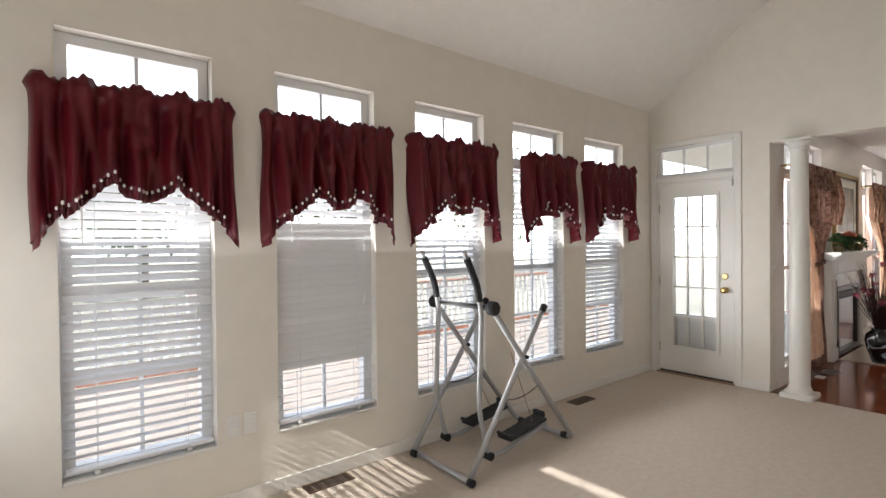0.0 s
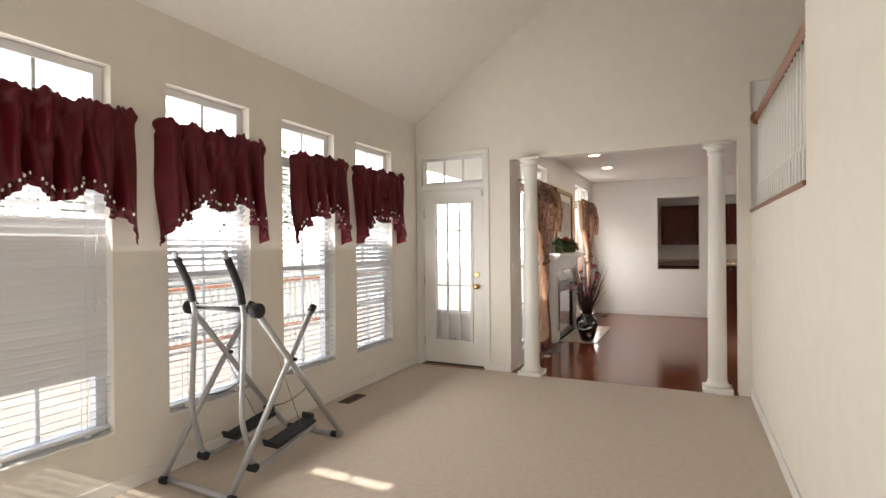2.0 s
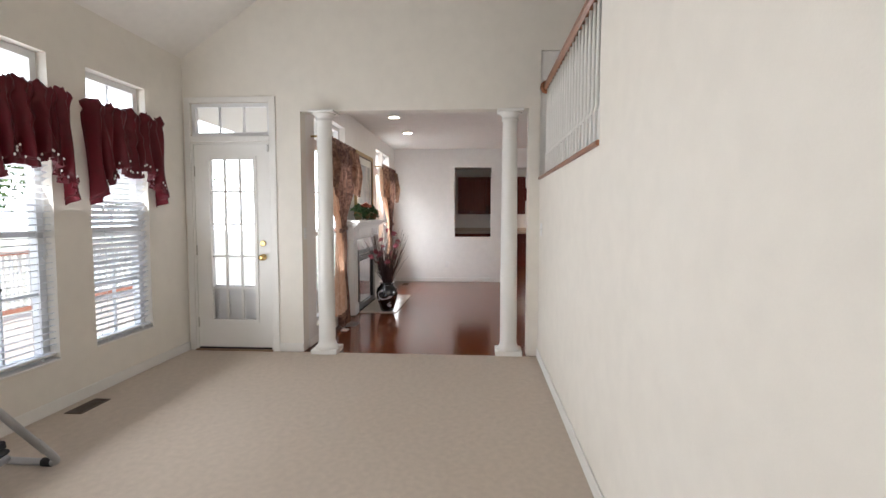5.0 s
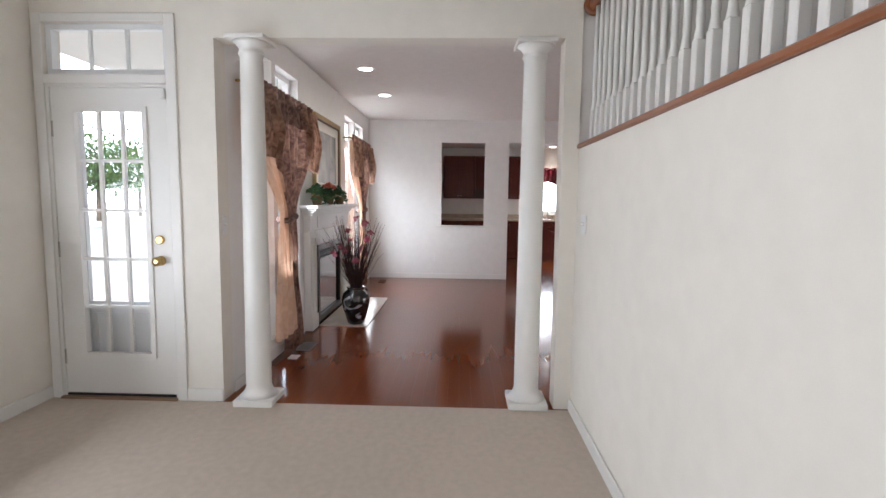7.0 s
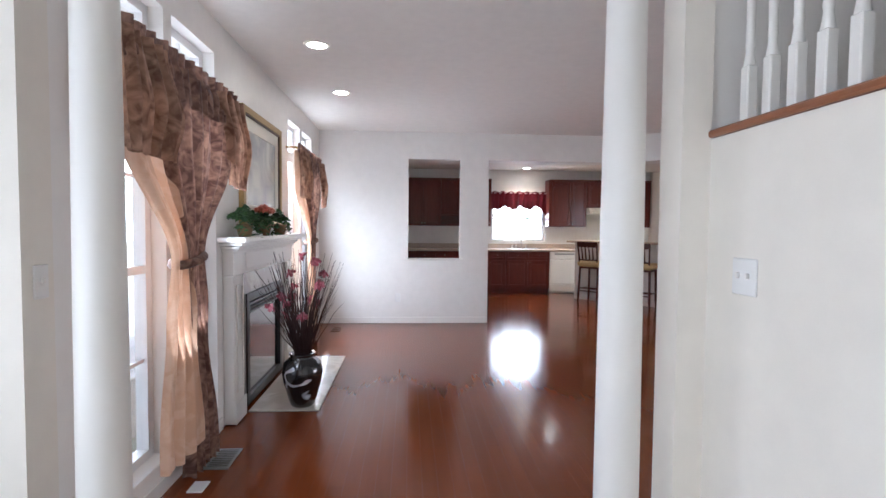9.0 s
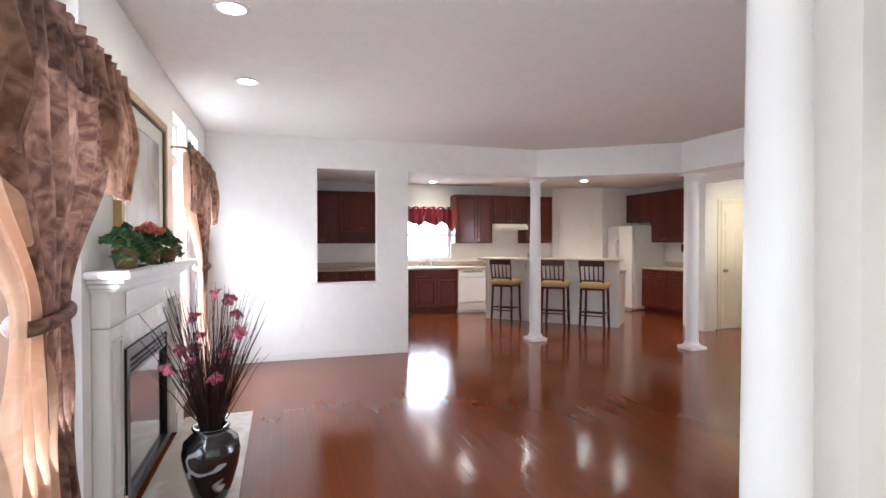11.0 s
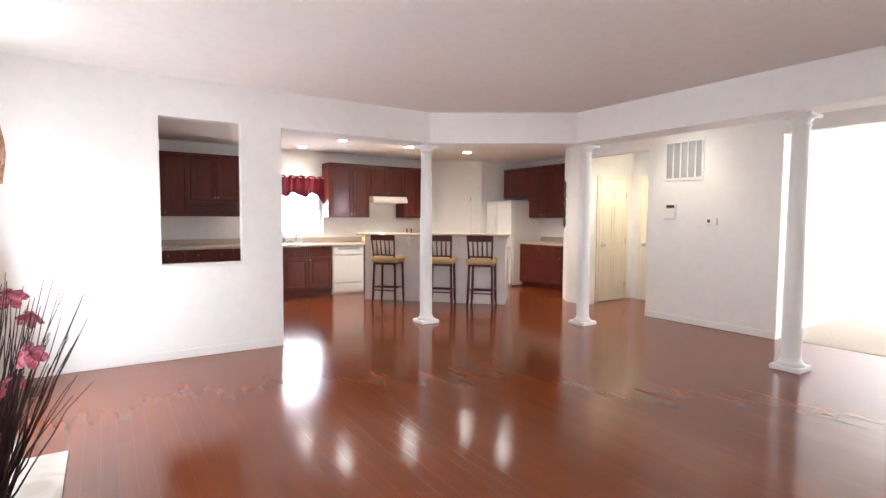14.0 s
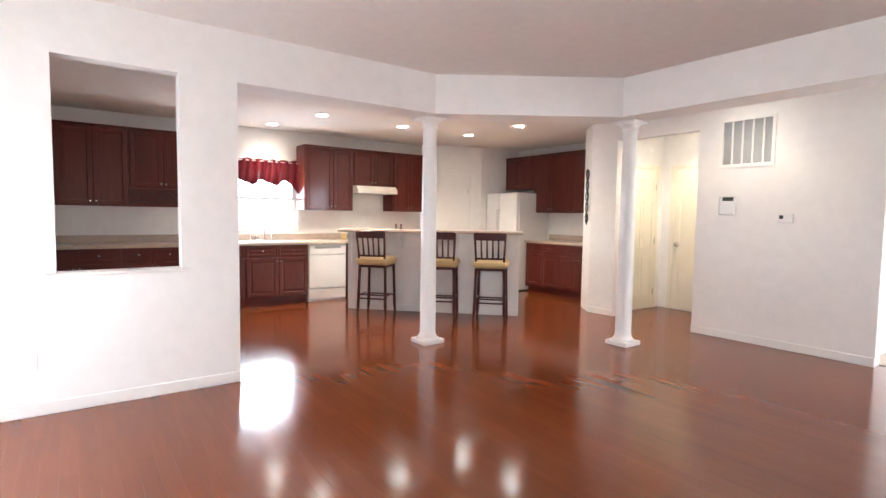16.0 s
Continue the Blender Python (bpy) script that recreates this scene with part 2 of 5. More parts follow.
def tube(bm, points, radius, seg=10, index=0):
    """A round bar through points; radius may be a list."""
    pts = [Vector(p) for p in points]
    radii = radius if isinstance(radius, (list, tuple)) else [radius] * len(pts)
    rings = []
    side = None
    for i, p in enumerate(pts):
        way = (pts[min(i + 1, len(pts) - 1)] - pts[max(i - 1, 0)]).normalized()
        if side is None:
            side = way.orthogonal().normalized()
        side = (side - way * side.dot(way)).normalized()
        other = way.cross(side)
        rings.append([bm.verts.new(p + radii[i] * (math.cos(2 * math.pi * k / seg) * side + math.sin(2 * math.pi * k / seg) * other)) for k in range(seg)])
    for a, b in zip(rings, rings[1:]):
        for k in range(seg):
            f = bm.faces.new((a[k], a[(k + 1) % seg], b[(k + 1) % seg], b[k]))
            f.smooth, f.material_index = True, index
    bm.faces.new(list(reversed(rings[0]))).material_index = index
    bm.faces.new(rings[-1]).material_index = index
    return bm


def rounded(points, radius=0.06, steps=4):
    """A polyline with its corners rounded off."""
    pts = [Vector(p) for p in points]
    out = [pts[0]]
    for a, b, c in zip(pts, pts[1:], pts[2:]):
        p, q = b + (a - b).normalized() * radius, b + (c - b).normalized() * radius
        for k in range(steps + 1):
            t = k / steps
            out.append((1 - t) ** 2 * p + 2 * t * (1 - t) * b + t * t * q)
    return out + [pts[-1]]


def wall(name, axis, a0, a1, depth0, depth1, z0, z1, mat, holes=(), label="painted plaster wall"):
    """A wall along x or y with real openings: holes are (from, to, bottom, top)."""
    us = sorted({a0, a1, *[h[0] for h in holes], *[h[1] for h in holes]})
    zs = sorted({z0, z1, *[h[2] for h in holes], *[h[3] for h in holes]})
    us, zs = [u for u in us if a0 <= u <= a1], [z for z in zs if z0 <= z <= z1]

    def solid(i, j):
        if not (0 <= i < len(us) - 1 and 0 <= j < len(zs) - 1):
            return False
        u, z = (us[i] + us[i + 1]) / 2, (zs[j] + zs[j + 1]) / 2
        return not any(h[0] < u < h[1] and h[2] < z < h[3] for h in holes)

    bm = bmesh.new()

    def face(*corners):
        bm.faces.new([bm.verts.new((u, d, z) if axis == "x" else (d, u, z)) for u, d, z in corners])

    for i in range(len(us) - 1):
        for j in range(len(zs) - 1):
            if not solid(i, j):
                continue
            u, v, p, q = us[i], us[i + 1], zs[j], zs[j + 1]
            for d in (depth0, depth1):
                face((u, d, p), (v, d, p), (v, d, q), (u, d, q))
            if not solid(i - 1, j):
                face((u, depth0, p), (u, depth1, p), (u, depth1, q), (u, depth0, q))
            if not solid(i + 1, j):
                face((v, depth0, p), (v, depth1, p), (v, depth1, q), (v, depth0, q))
            if not solid(i, j - 1):
                face((u, depth0, p), (v, depth0, p), (v, depth1, p), (u, depth1, p))
            if not solid(i, j + 1):
                face((u, depth0, q), (v, depth0, q), (v, depth1, q), (u, depth1, q))
    bmesh.ops.remove_doubles(bm, verts=bm.verts, dist=0.0005)
    bmesh.ops.recalc_face_normals(bm, faces=bm.faces)
    return tagged(part(name, bm, mat), label, "wall", kind="structure")


def prism(bm, corners, z0, z1):
    """An upright prism over a floor outline."""
    low = [bm.verts.new((x, y, z0)) for x, y in corners]
    high = [bm.verts.new((x, y, z1)) for x, y in corners]
    bm.faces.new(list(reversed(low)))
    bm.faces.new(high)
    for k in range(len(corners)):
        n = (k + 1) % len(corners)
        bm.faces.new((low[k], low[n], high[n], high[k]))
    bmesh.ops.recalc_face_normals(bm, faces=bm.faces)
    return bm


# ---- plan ----
NORTH, EAST, STAIR = 2.97, 5.455, -0.49
FAM_N, PASS, HALL = 1.80, 10.915, -5.38
CEIL, KCEIL, HEAD = 2.68, 2.60, 2.305
WIN_X = [0.175 + 1.010 * k for k in range(5)]
WIN_W, WIN_Z0, WIN_Z1 = 0.67, 0.345, 2.435
BACK = 14.72
SLOPE = 0.687
TOP0 = 2.865

# floors
tagged(part("floor_carpet", boxes((-0.52, 5.44, STAIR - 0.1, NORTH + 0.02, -0.1, 0.0)), CARPET), "cream cut-pile carpet in the sunroom", "floor", kind="structure")
tagged(part("floor_base", boxes((5.44, BACK + 0.2, -7.0, FAM_N + 0.05, -0.12, -0.0012)), SUBFLOOR), "dark joints between the wooden floor boards", "floor", kind="structure")
tagged(part("floor_front_room", boxes((2.0, 8.4, -11.5, HALL - 0.14, -0.1, 0.004)), CARPET), "pale carpet of the bright front room", "floor", kind="structure")

# walls of the sunroom
wall("wall_north", "x", -0.62, EAST + 0.14, NORTH, NORTH + 0.15, -0.1, TOP0 + 0.06, PAINT, [(x, x + WIN_W, WIN_Z0, WIN_Z1) for x in WIN_X], "cream painted wall with five tall windows")
bm = bmesh.new()
HOLES = [(2.10, 2.90, -0.1, 2.06), (2.10, 2.90, 2.12, 2.44), (-0.385, 1.80, -0.1, 2.345)]
east = wall("wall_east", "y", STAIR, NORTH + 0.15, EAST, EAST + 0.15, -0.1, 2.87, PAINT, HOLES, "cream gable wall with glazed door and columned opening")
gable = bmesh.new()
rise = [(NORTH + 0.15, 2.87), (STAIR - 1.6, 2.87), (STAIR - 1.6, TOP0 + SLOPE * (NORTH - STAIR + 1.6)), (NORTH, TOP0), (NORTH + 0.15, TOP0)]
for x in (EAST, EAST + 0.15):
    gable.faces.new([gable.verts.new((x, y, z)) for y, z in rise])
bmesh.ops.bridge_loops(gable, edges=gable.edges[:])
bmesh.ops.recalc_face_normals(gable, faces=gable.faces)
tagged(part("wall_gable", gable, PAINT), "cream painted gable under the sloping ceiling", "wall", kind="structure")
wall("wall_stair_low", "x", 3.08, EAST, STAIR - 0.12, STAIR, -0.1, 1.68, PAINT, (), "cream half wall below the stair landing")
wall("wall_stair_high", "x", -0.62, 3.08, STAIR - 0.12, STAIR, -0.1, 5.4, PAINT, (), "tall plain cream wall beside the stairs")
wall("wall_stair_back", "x", 1.2, EAST, -2.02, -1.9, -0.1, 6.4, PAINT, (), "cream wall behind the stairs")
wall("wall_stair_side", "y", -1.9, STAIR - 0.12, 1.2, 1.32, -0.1, 6.4, PAINT)
WEST = -0.50
WEST_Y = [1.13, 2.14]
wall("wall_west", "y", STAIR - 0.12, NORTH + 0.15, WEST - 0.12, WEST, -0.1, 5.4, PAINT, [(y, y + WIN_W, WIN_Z0, top) for y, top in zip(WEST_Y, (2.30, 2.102))], "cream painted wall behind the walker")
tagged(part("landing", boxes((1.32, EAST, -1.9, STAIR - 0.12, 1.30, 1.45)), CARPET), "carpeted stair landing", "floor", kind="structure")
sl = bmesh.new()
for lift in (0, 0.12):
    sl.faces.new([sl.verts.new((x, y, TOP0 + SLOPE * (NORTH - y) + lift)) for x, y in ((-0.67, NORTH + 0.2), (EAST + 0.15, NORTH + 0.2), (EAST + 0.15, -2.02), (-0.67, -2.02))])
bmesh.ops.bridge_loops(sl, edges=sl.edges[:])
bmesh.ops.recalc_face_normals(sl, faces=sl.faces)
tagged(part("ceiling_sloped", sl, CEILING), "sloping cream ceiling of the sunroom", "ceiling", kind="structure")

# walls of the family room
PAIRS = [(5.86, 6.44), (6.53, 7.12), (9.10, 9.68), (9.77, 10.36)]
FW_Z0, FW_Z1 = 0.16, 2.46
wall("wall_family_north", "x", EAST + 0.15, PASS + 0.12, FAM_N, FAM_N + 0.15, -0.1, CEIL, PAINT_WHITE, [(a, b, FW_Z0, FW_Z1) for a, b in PAIRS], "off-white wall with paired windows and a fireplace")
wall("wall_pass_through", "y", -0.565, FAM_N, PASS, PASS + 0.12, -0.1, CEIL, PAINT_WHITE, [(-0.165, 0.565, 0.915, 2.31)], "off-white wall with a tall pass-through opening")
wall("wall_family_west", "y", -5.4, STAIR, EAST + 0.02, EAST + 0.15, -0.1, 2.869, PAINT_WHITE)
hd = prism(bmesh.new(), [(PASS, -0.565), (PASS, -2.40), (9.87, -3.90), (EAST + 0.15, -3.93), (EAST + 0.15, -4.28), (10.08, -4.25), (11.22, -2.60), (11.22, -0.565)], HEAD, CEIL)
tagged(part("header_beam", hd, PAINT_WHITE), "white boxed header carried by round columns", "beam", kind="structure")
wall("wall_hall", "x", 8.18, 9.88, HALL - 0.14, HALL, -0.1, CEIL, PAINT_WHITE, (), "off-white hall wall with return vent and thermostat")
wall("wall_hall_front", "x", EAST + 0.15, 8.18, HALL - 0.14, HALL, 2.34, CEIL, PAINT_WHITE, (), "white header over the front room opening")
wall("wall_alcove_head", "x", 9.88, 10.98, HALL - 0.12, HALL, 2.34, CEIL, PAINT_WHITE)
cor = prism(bmesh.new(), [(10.96, HALL + 0.01), (11.36, HALL + 0.01), (11.68, -5.62), (11.68, -6.75), (11.08, -6.75), (11.08, HALL - 0.2), (10.96, HALL - 0.2)], -0.1, CEIL)
tagged(part("wall_kitchen_corner", cor, PAINT_WHITE), "off-white wall end with a clipped corner", "wall", kind="structure")
wall("wall_alcove_left", "y", -6.75, HALL - 0.14, 9.76, 9.88, -0.1, CEIL, PAINT_WHITE)
wall("wall_alcove_back", "x", 9.76, 11.08, -6.78, -6.66, -0.1, CEIL, PAINT_WHITE)
wall("wall_kitchen_back", "y", -6.95, FAM_N + 0.15, BACK, BACK + 0.15, -0.1, CEIL, PAINT_WHITE, [(-2.42, -1.22, 1.06, 2.05)], "off-white kitchen wall with a window over the sink")
wall("wall_kitchen_south", "x", 11.68, BACK, -6.78, -6.64, -0.1, CEIL, PAINT_WHITE)
wall("wall_kitchen_north", "x", PASS + 0.12, BACK, FAM_N, FAM_N + 0.15, -0.1, CEIL, PAINT_WHITE)
pan = prism(bmesh.new(), [(BACK, -4.75), (14.60, -4.75), (14.12, -5.70), (14.12, -6.64), (BACK, -6.64)], -0.1, KCEIL)
tagged(part("wall_pantry", pan, PAINT_WHITE), "off-white corner pantry walls", "wall", kind="structure")
tagged(part("ceiling_family", boxes((EAST + 0.15, PASS + 0.3, -6.8, FAM_N + 0.15, CEIL, CEIL + 0.12)), CEILING), "flat off-white ceiling of the family room", "ceiling", kind="structure")
kc = prism(bmesh.new(), [(PASS + 0.12, FAM_N), (BACK, FAM_N), (BACK, -6.64), (11.68, -6.64), (11.30, -5.3), (10.2, -4.25), (11.22, -2.60), (11.22, -0.565), (PASS + 0.12, -0.565)], KCEIL, KCEIL + 0.04)
tagged(part("ceiling_kitchen", kc, CEILING), "flat off-white kitchen ceiling", "ceiling", kind="structure")
tagged(part("ceiling_kitchen_cover", boxes((PASS + 0.3, BACK + 0.2, -7.0, FAM_N + 0.15, CEIL + 0.01, CEIL + 0.12)), CEILING), "ceiling slab above the kitchen", "ceiling", kind="structure")
# bright front room
wall("wall_front_south", "x", 2.0, 8.4, -11.6, -11.45, -0.1, CEIL, PAINT_WHITE, [(3.2, 4.6, 0.25, 2.3), (5.6, 7.2, 0.25, 2.3)], "white front room wall with tall windows")
wall("wall_front_east", "y", -11.5, HALL - 0.14, 8.28, 8.40, -0.1, CEIL, PAINT_WHITE)
wall("wall_front_west", "y", -11.5, HALL - 0.14, 2.0, 2.12, -0.1, CEIL, PAINT_WHITE, [(-9.5, -7.0, 0.25, 2.3)])
wall("wall_front_north", "x", 2.0, EAST + 0.15, HALL - 0.14, HALL, -0.1, CEIL, PAINT_WHITE)
tagged(part("ceiling_front_room", boxes((2.0, 8.4, -11.6, HALL - 0.14, CEIL, CEIL + 0.12)), CEILING), "flat ceiling of the front room", "ceiling", kind="structure")


def baseboard(name, rows):
    base = tagged(part(name, boxes(*rows, bevel=0.004), TRIM), "white painted baseboard", "baseboard", kind="structure")
    return base


baseboard("baseboard_north", [(-0.498, EAST - 0.01, NORTH - 0.014, NORTH - 0.001, 0, 0.085)])
baseboard("baseboard_stair", [(-0.498, EAST - 0.012, STAIR + 0.001, STAIR + 0.014, 0, 0.085)])
baseboard("baseboard_east", [(EAST - 0.014, EAST - 0.001, 1.80, 2.04, 0, 0.085)])
baseboard("baseboard_pass", [(PASS - 0.014, PASS - 0.001, -0.565, 1.78, 0, 0.085)])
baseboard("baseboard_family_north", [(EAST + 0.16, 7.18, FAM_N - 0.014, FAM_N - 0.001, 0, 0.085), (8.95, PASS - 0.016, FAM_N - 0.014, FAM_N - 0.001, 0, 0.085)])
baseboard("baseboard_hall", [(8.18, 9.88, HALL + 0.001, HALL + 0.014, 0, 0.085)])
baseboard("baseboard_corner", [(10.96, 11.36, HALL + 0.012, HALL + 0.025, 0, 0.085)])

# ---- windows ----
def ring(bm, axis, d0, d1, a0, a1, z0, z1, w):
    """A rectangular frame in a wall along x or y."""
    for u0, u1, p, q in ((a0, a0 + w, z0, z1), (a1 - w, a1, z0, z1), (a0 + w, a1 - w, z0, z0 + w), (a0 + w, a1 - w, z1 - w, z1)):
        if axis == "x":
            box(bm, u0, u1, d0, d1, p, q)
        else:
            box(bm, d0, d1, u0, u1, p, q)
    return bm


def bars(bm, axis, d0, d1, a0, a1, z0, z1, cols, rows, w=0.018):
    for k in range(1, cols):
        u = a0 + (a1 - a0) * k / cols
        box(bm, *((u - w / 2, u + w / 2, d0, d1) if axis == "x" else (d0, d1, u - w / 2, u + w / 2)), z0, z1)
    for k in range(1, rows):
        z = z0 + (z1 - z0) * k / rows
        box(bm, *((a0, a1, d0 + 0.002, d1 - 0.002) if axis == "x" else (d0 + 0.002, d1 - 0.002, a0, a1)), z - w / 2, z + w / 2)
    return bm


def pane(parent, axis, d, a0, a1, z0, z1):
    bm = boxes((a0, a1, d, d + 0.004, z0, z1) if axis == "x" else (d, d + 0.004, a0, a1, z0, z1))
    ob = part("pane", bm, GLASS, parent, "clear glass")
    ob.visible_shadow = False
    return ob


def window_unit(name, axis, face, outward, a0, a1, z0, z1, split, label, cols=2, rows=4, transom=True):
    """A vinyl window set back in its opening: main sash, transom light above, muntins, sill."""
    root = thing(name, (((a0 + a1) / 2, face, z0) if axis == "x" else (face, (a0 + a1) / 2, z0)), label, "window", kind="structure")
    d0, d1 = sorted((face + outward * 0.075, face + outward * 0.135))
    m0, m1 = sorted((face + outward * 0.088, face + outward * 0.108))
    g = face + outward * 0.098
    e = 0.002
    part("window_frame", ring(bmesh.new(), axis, d0, d1, a0 + e, a1 - e, z0 + e, split, 0.055), VINYL, root)
    part("muntin", bars(bmesh.new(), axis, m0, m1, a0 + 0.055, a1 - 0.055, z0 + 0.055, split - 0.055, cols, rows), VINYL, root)
    mid = (z0 + split) / 2
    part("meeting_rail", boxes((a0 + 0.05, a1 - 0.05, d0 + 0.004, d1 - 0.004, mid - 0.02, mid + 0.02) if axis == "x" else (d0 + 0.004, d1 - 0.004, a0 + 0.05, a1 - 0.05, mid - 0.02, mid + 0.02)), VINYL, root)
    pane(root, axis, g, a0 + 0.05, a1 - 0.05, z0 + 0.05, split - 0.05)
    if transom:
        part("transom_frame", ring(bmesh.new(), axis, d0, d1, a0 + e, a1 - e, split + e, z1 - e, 0.05), VINYL, root)
        part("muntin", bars(bmesh.new(), axis, m0, m1, a0 + 0.05, a1 - 0.05, split + 0.05, z1 - 0.05, 2, 1), VINYL, root)
        pane(root, axis, g, a0 + 0.045, a1 - 0.045, split + 0.045, z1 - 0.045)
    s0, s1 = sorted((face - outward * 0.012, face + outward * 0.075))
    part("window_sill", boxes((a0 + e, a1 - e, s0, s1, z0 + 0.001, z0 + 0.016) if axis == "x" else (s0, s1, a0 + e, a1 - e, z0 + 0.001, z0 + 0.016), bevel=0.004), TRIM, root)
    return root


for k, x in enumerate(WIN_X):
    window_unit(f"window_{k + 1}", "x", NORTH, 1, x, x + WIN_W, WIN_Z0, WIN_Z1, 2.10, "tall white vinyl window with a transom light", 2, 4)
for k, (a, b) in enumerate(PAIRS):
    window_unit(f"window_{k + 6}", "x", FAM_N, 1, a, b, FW_Z0, FW_Z1, 2.12, "white vinyl window behind a tied curtain", 2, 4)
window_unit("window_10", "y", BACK, 1, -2.42, -1.22, 1.06, 2.05, 2.04, "kitchen window over the sink", 2, 2, transom=False)
for k, (a, b) in enumerate(((3.2, 4.6), (5.6, 7.2))):
    window_unit(f"window_{k + 11}", "x", -11.45, -1, a, b, 0.25, 2.3, 2.29, "tall bright front room window", 2, 3, transom=False)
window_unit("window_13", "y", 2.12, -1, -9.5, -7.0, 0.25, 2.3, 2.29, "wide bright front room window", 3, 3, transom=False)
for k, (y, top) in enumerate(zip(WEST_Y, (2.30, 2.102))):
    window_unit(f"window_{k + 14}", "y", WEST, -1, y, y + WIN_W, WIN_Z0, top, 2.10, "tall white window in the wall behind the walker", 2, 4, top > 2.2)

# sky light in the openings
window_lamp("sky_light_north", (2.55, NORTH - 0.012, 1.35), (0, -1, 0.45), 4.7, 1.9, 57)
window_lamp("sky_light_family", (6.62, FAM_N - 0.012, 1.5), (0, -1, 0.2), 0.95, 1.6, 10)
window_lamp("sky_light_family_far", (9.73, FAM_N - 0.012, 1.3), (0, -1, 0.2), 1.2, 2.1, 27)
window_lamp("sky_light_kitchen", (BACK - 0.012, -1.82, 1.4), (-1, 0, -0.15), 1.1, 0.62, 13)
window_lamp("sky_light_front", (6.4, -11.42, 1.4), (0, 1, 0.1), 1.5, 2.0, 47)
window_lamp("sky_light_front_west", (2.15, -8.2, 1.4), (1, 0, 0.1), 2.4, 2.0, 50)
window_lamp("sky_light_west", (WEST + 0.075, 1.97, 1.35), (1, 0, 0.3), 1.6, 1.9, 7)

# ---- doors, columns, railing ----
def glazed_door(root, x, y0, y1, z0, z1):
    """A white door with one tall light of fifteen panes; it faces -x."""
    a0, a1, b0, b1 = y0 + 0.145, y1 - 0.145, 0.30, 1.90
    bm = bmesh.new()
    for r in ((y0, a0, z0, z1), (a1, y1, z0, z1), (a0, a1, z0, b0), (a0, a1, b1, z1)):
        box(bm, x, x + 0.045, r[0], r[1], r[2], r[3])
    leaf = part("door_leaf", bm, TRIM, root, "white painted door leaf")
    part("light_frame", ring(bmesh.new(), "y", x - 0.014, x + 0.02, a0 - 0.022, a1 + 0.022, b0 - 0.022, b1 + 0.022, 0.032), TRIM, leaf)
    part("muntin", bars(bmesh.new(), "y", x + 0.006, x + 0.03, a0, a1, b0, b1, 3, 5, 0.02), TRIM, leaf)
    ob = part("pane", boxes((x + 0.017, x + 0.019, a0, a1, b0, b1)), GLASS, leaf, "clear glass")
    ob.visible_shadow = False
    for z, r in ((0.935, 0.030), (1.072, 0.027)):
        knob = lathe(bmesh.new(), [(0.032, 0), (0.032, 0.008), (0.012, 0.014), (0.012, 0.034), (r, 0.042), (r, 0.058), (0.012, 0.066)] if z < 1 else [(0.03, 0), (0.03, 0.012), (0.022, 0.018)], (x, y0 + 0.07, z), 16, Matrix.Rotation(radians(-90), 4, "Y"))
        part("door_handle" if z < 1 else "deadbolt", knob, BRASS, leaf, "polished brass")
    for z in (0.28, 1.0, 1.78):
        part("hinge", boxes((x - 0.008, x + 0.006, y1 - 0.006, y1 + 0.014, z - 0.05, z + 0.05)), CHROME, root, "dull metal hinge")
    part("door_sweep", boxes((x - 0.006, x + 0.05, y0 + 0.002, y1 - 0.002, z0 - 0.016, z0 - 0.002)), RUBBER, leaf)
    return leaf


door = thing("door_1", (EAST, 2.5, 0), "white glazed patio door, shut, with brass knobs", "door", kind="structure")
glazed_door(door, EAST + 0.012, 2.125, 2.875, 0.03, 2.04)
storm = part("storm_door", ring(bmesh.new(), "y", EAST + 0.10, EAST + 0.132, 2.125, 2.875, 0.03, 2.04, 0.12), VINYL, door, "white outer storm door")
part("kick_panel", boxes((EAST + 0.106, EAST + 0.126, 2.245, 2.755, 0.15, 0.60)), VINYL, storm)
part("kick_moulding", ring(bmesh.new(), "y", EAST + 0.098, EAST + 0.106, 2.27, 2.73, 0.18, 0.56, 0.02), VINYL, storm)
part("sash_rail", boxes((EAST + 0.098, EAST + 0.13, 2.245, 2.755, 0.60, 0.64)), VINYL, storm)
part("door_frame", boxes((EAST + 0.002, EAST + 0.14, 2.102, 2.122, 0.0, 2.058), (EAST + 0.002, EAST + 0.14, 2.878, 2.898, 0.0, 2.058), (EAST + 0.002, EAST + 0.14, 2.122, 2.878, 2.042, 2.058)), TRIM, door)
part("casing", boxes((EAST - 0.016, EAST - 0.001, 2.04, 2.105, 0.0, 2.49), (EAST - 0.016, EAST - 0.001, 2.895, 2.952, 0.0, 2.49), (EAST - 0.015, EAST - 0.002, 2.105, 2.895, 2.062, 2.118), (EAST - 0.015, EAST - 0.002, 2.105, 2.895, 2.44, 2.49), bevel=0.003), TRIM, door)
part("threshold", boxes((EAST - 0.03, EAST + 0.14, 2.105, 2.895, 0.0, 0.013)), SEALANT, door, "worn brown threshold")
part("transom_frame", ring(bmesh.new(), "y", EAST + 0.03, EAST + 0.08, 2.102, 2.898, 2.122, 2.438, 0.035), VINYL, door)
part("muntin", bars(bmesh.new(), "y", EAST + 0.042, EAST + 0.062, 2.137, 2.863, 2.157, 2.403, 3, 1, 0.018), VINYL, door)
tp = part("pane", boxes((EAST + 0.05, EAST + 0.053, 2.13, 2.87, 2.15, 2.41)), GLASS, door, "clear glass")
tp.visible_shadow = False
part("door_closer_catch", boxes((EAST - 0.03, EAST - 0.002, 2.112, 2.14, 1.965, 2.03), bevel=0.006), PLASTIC, door)


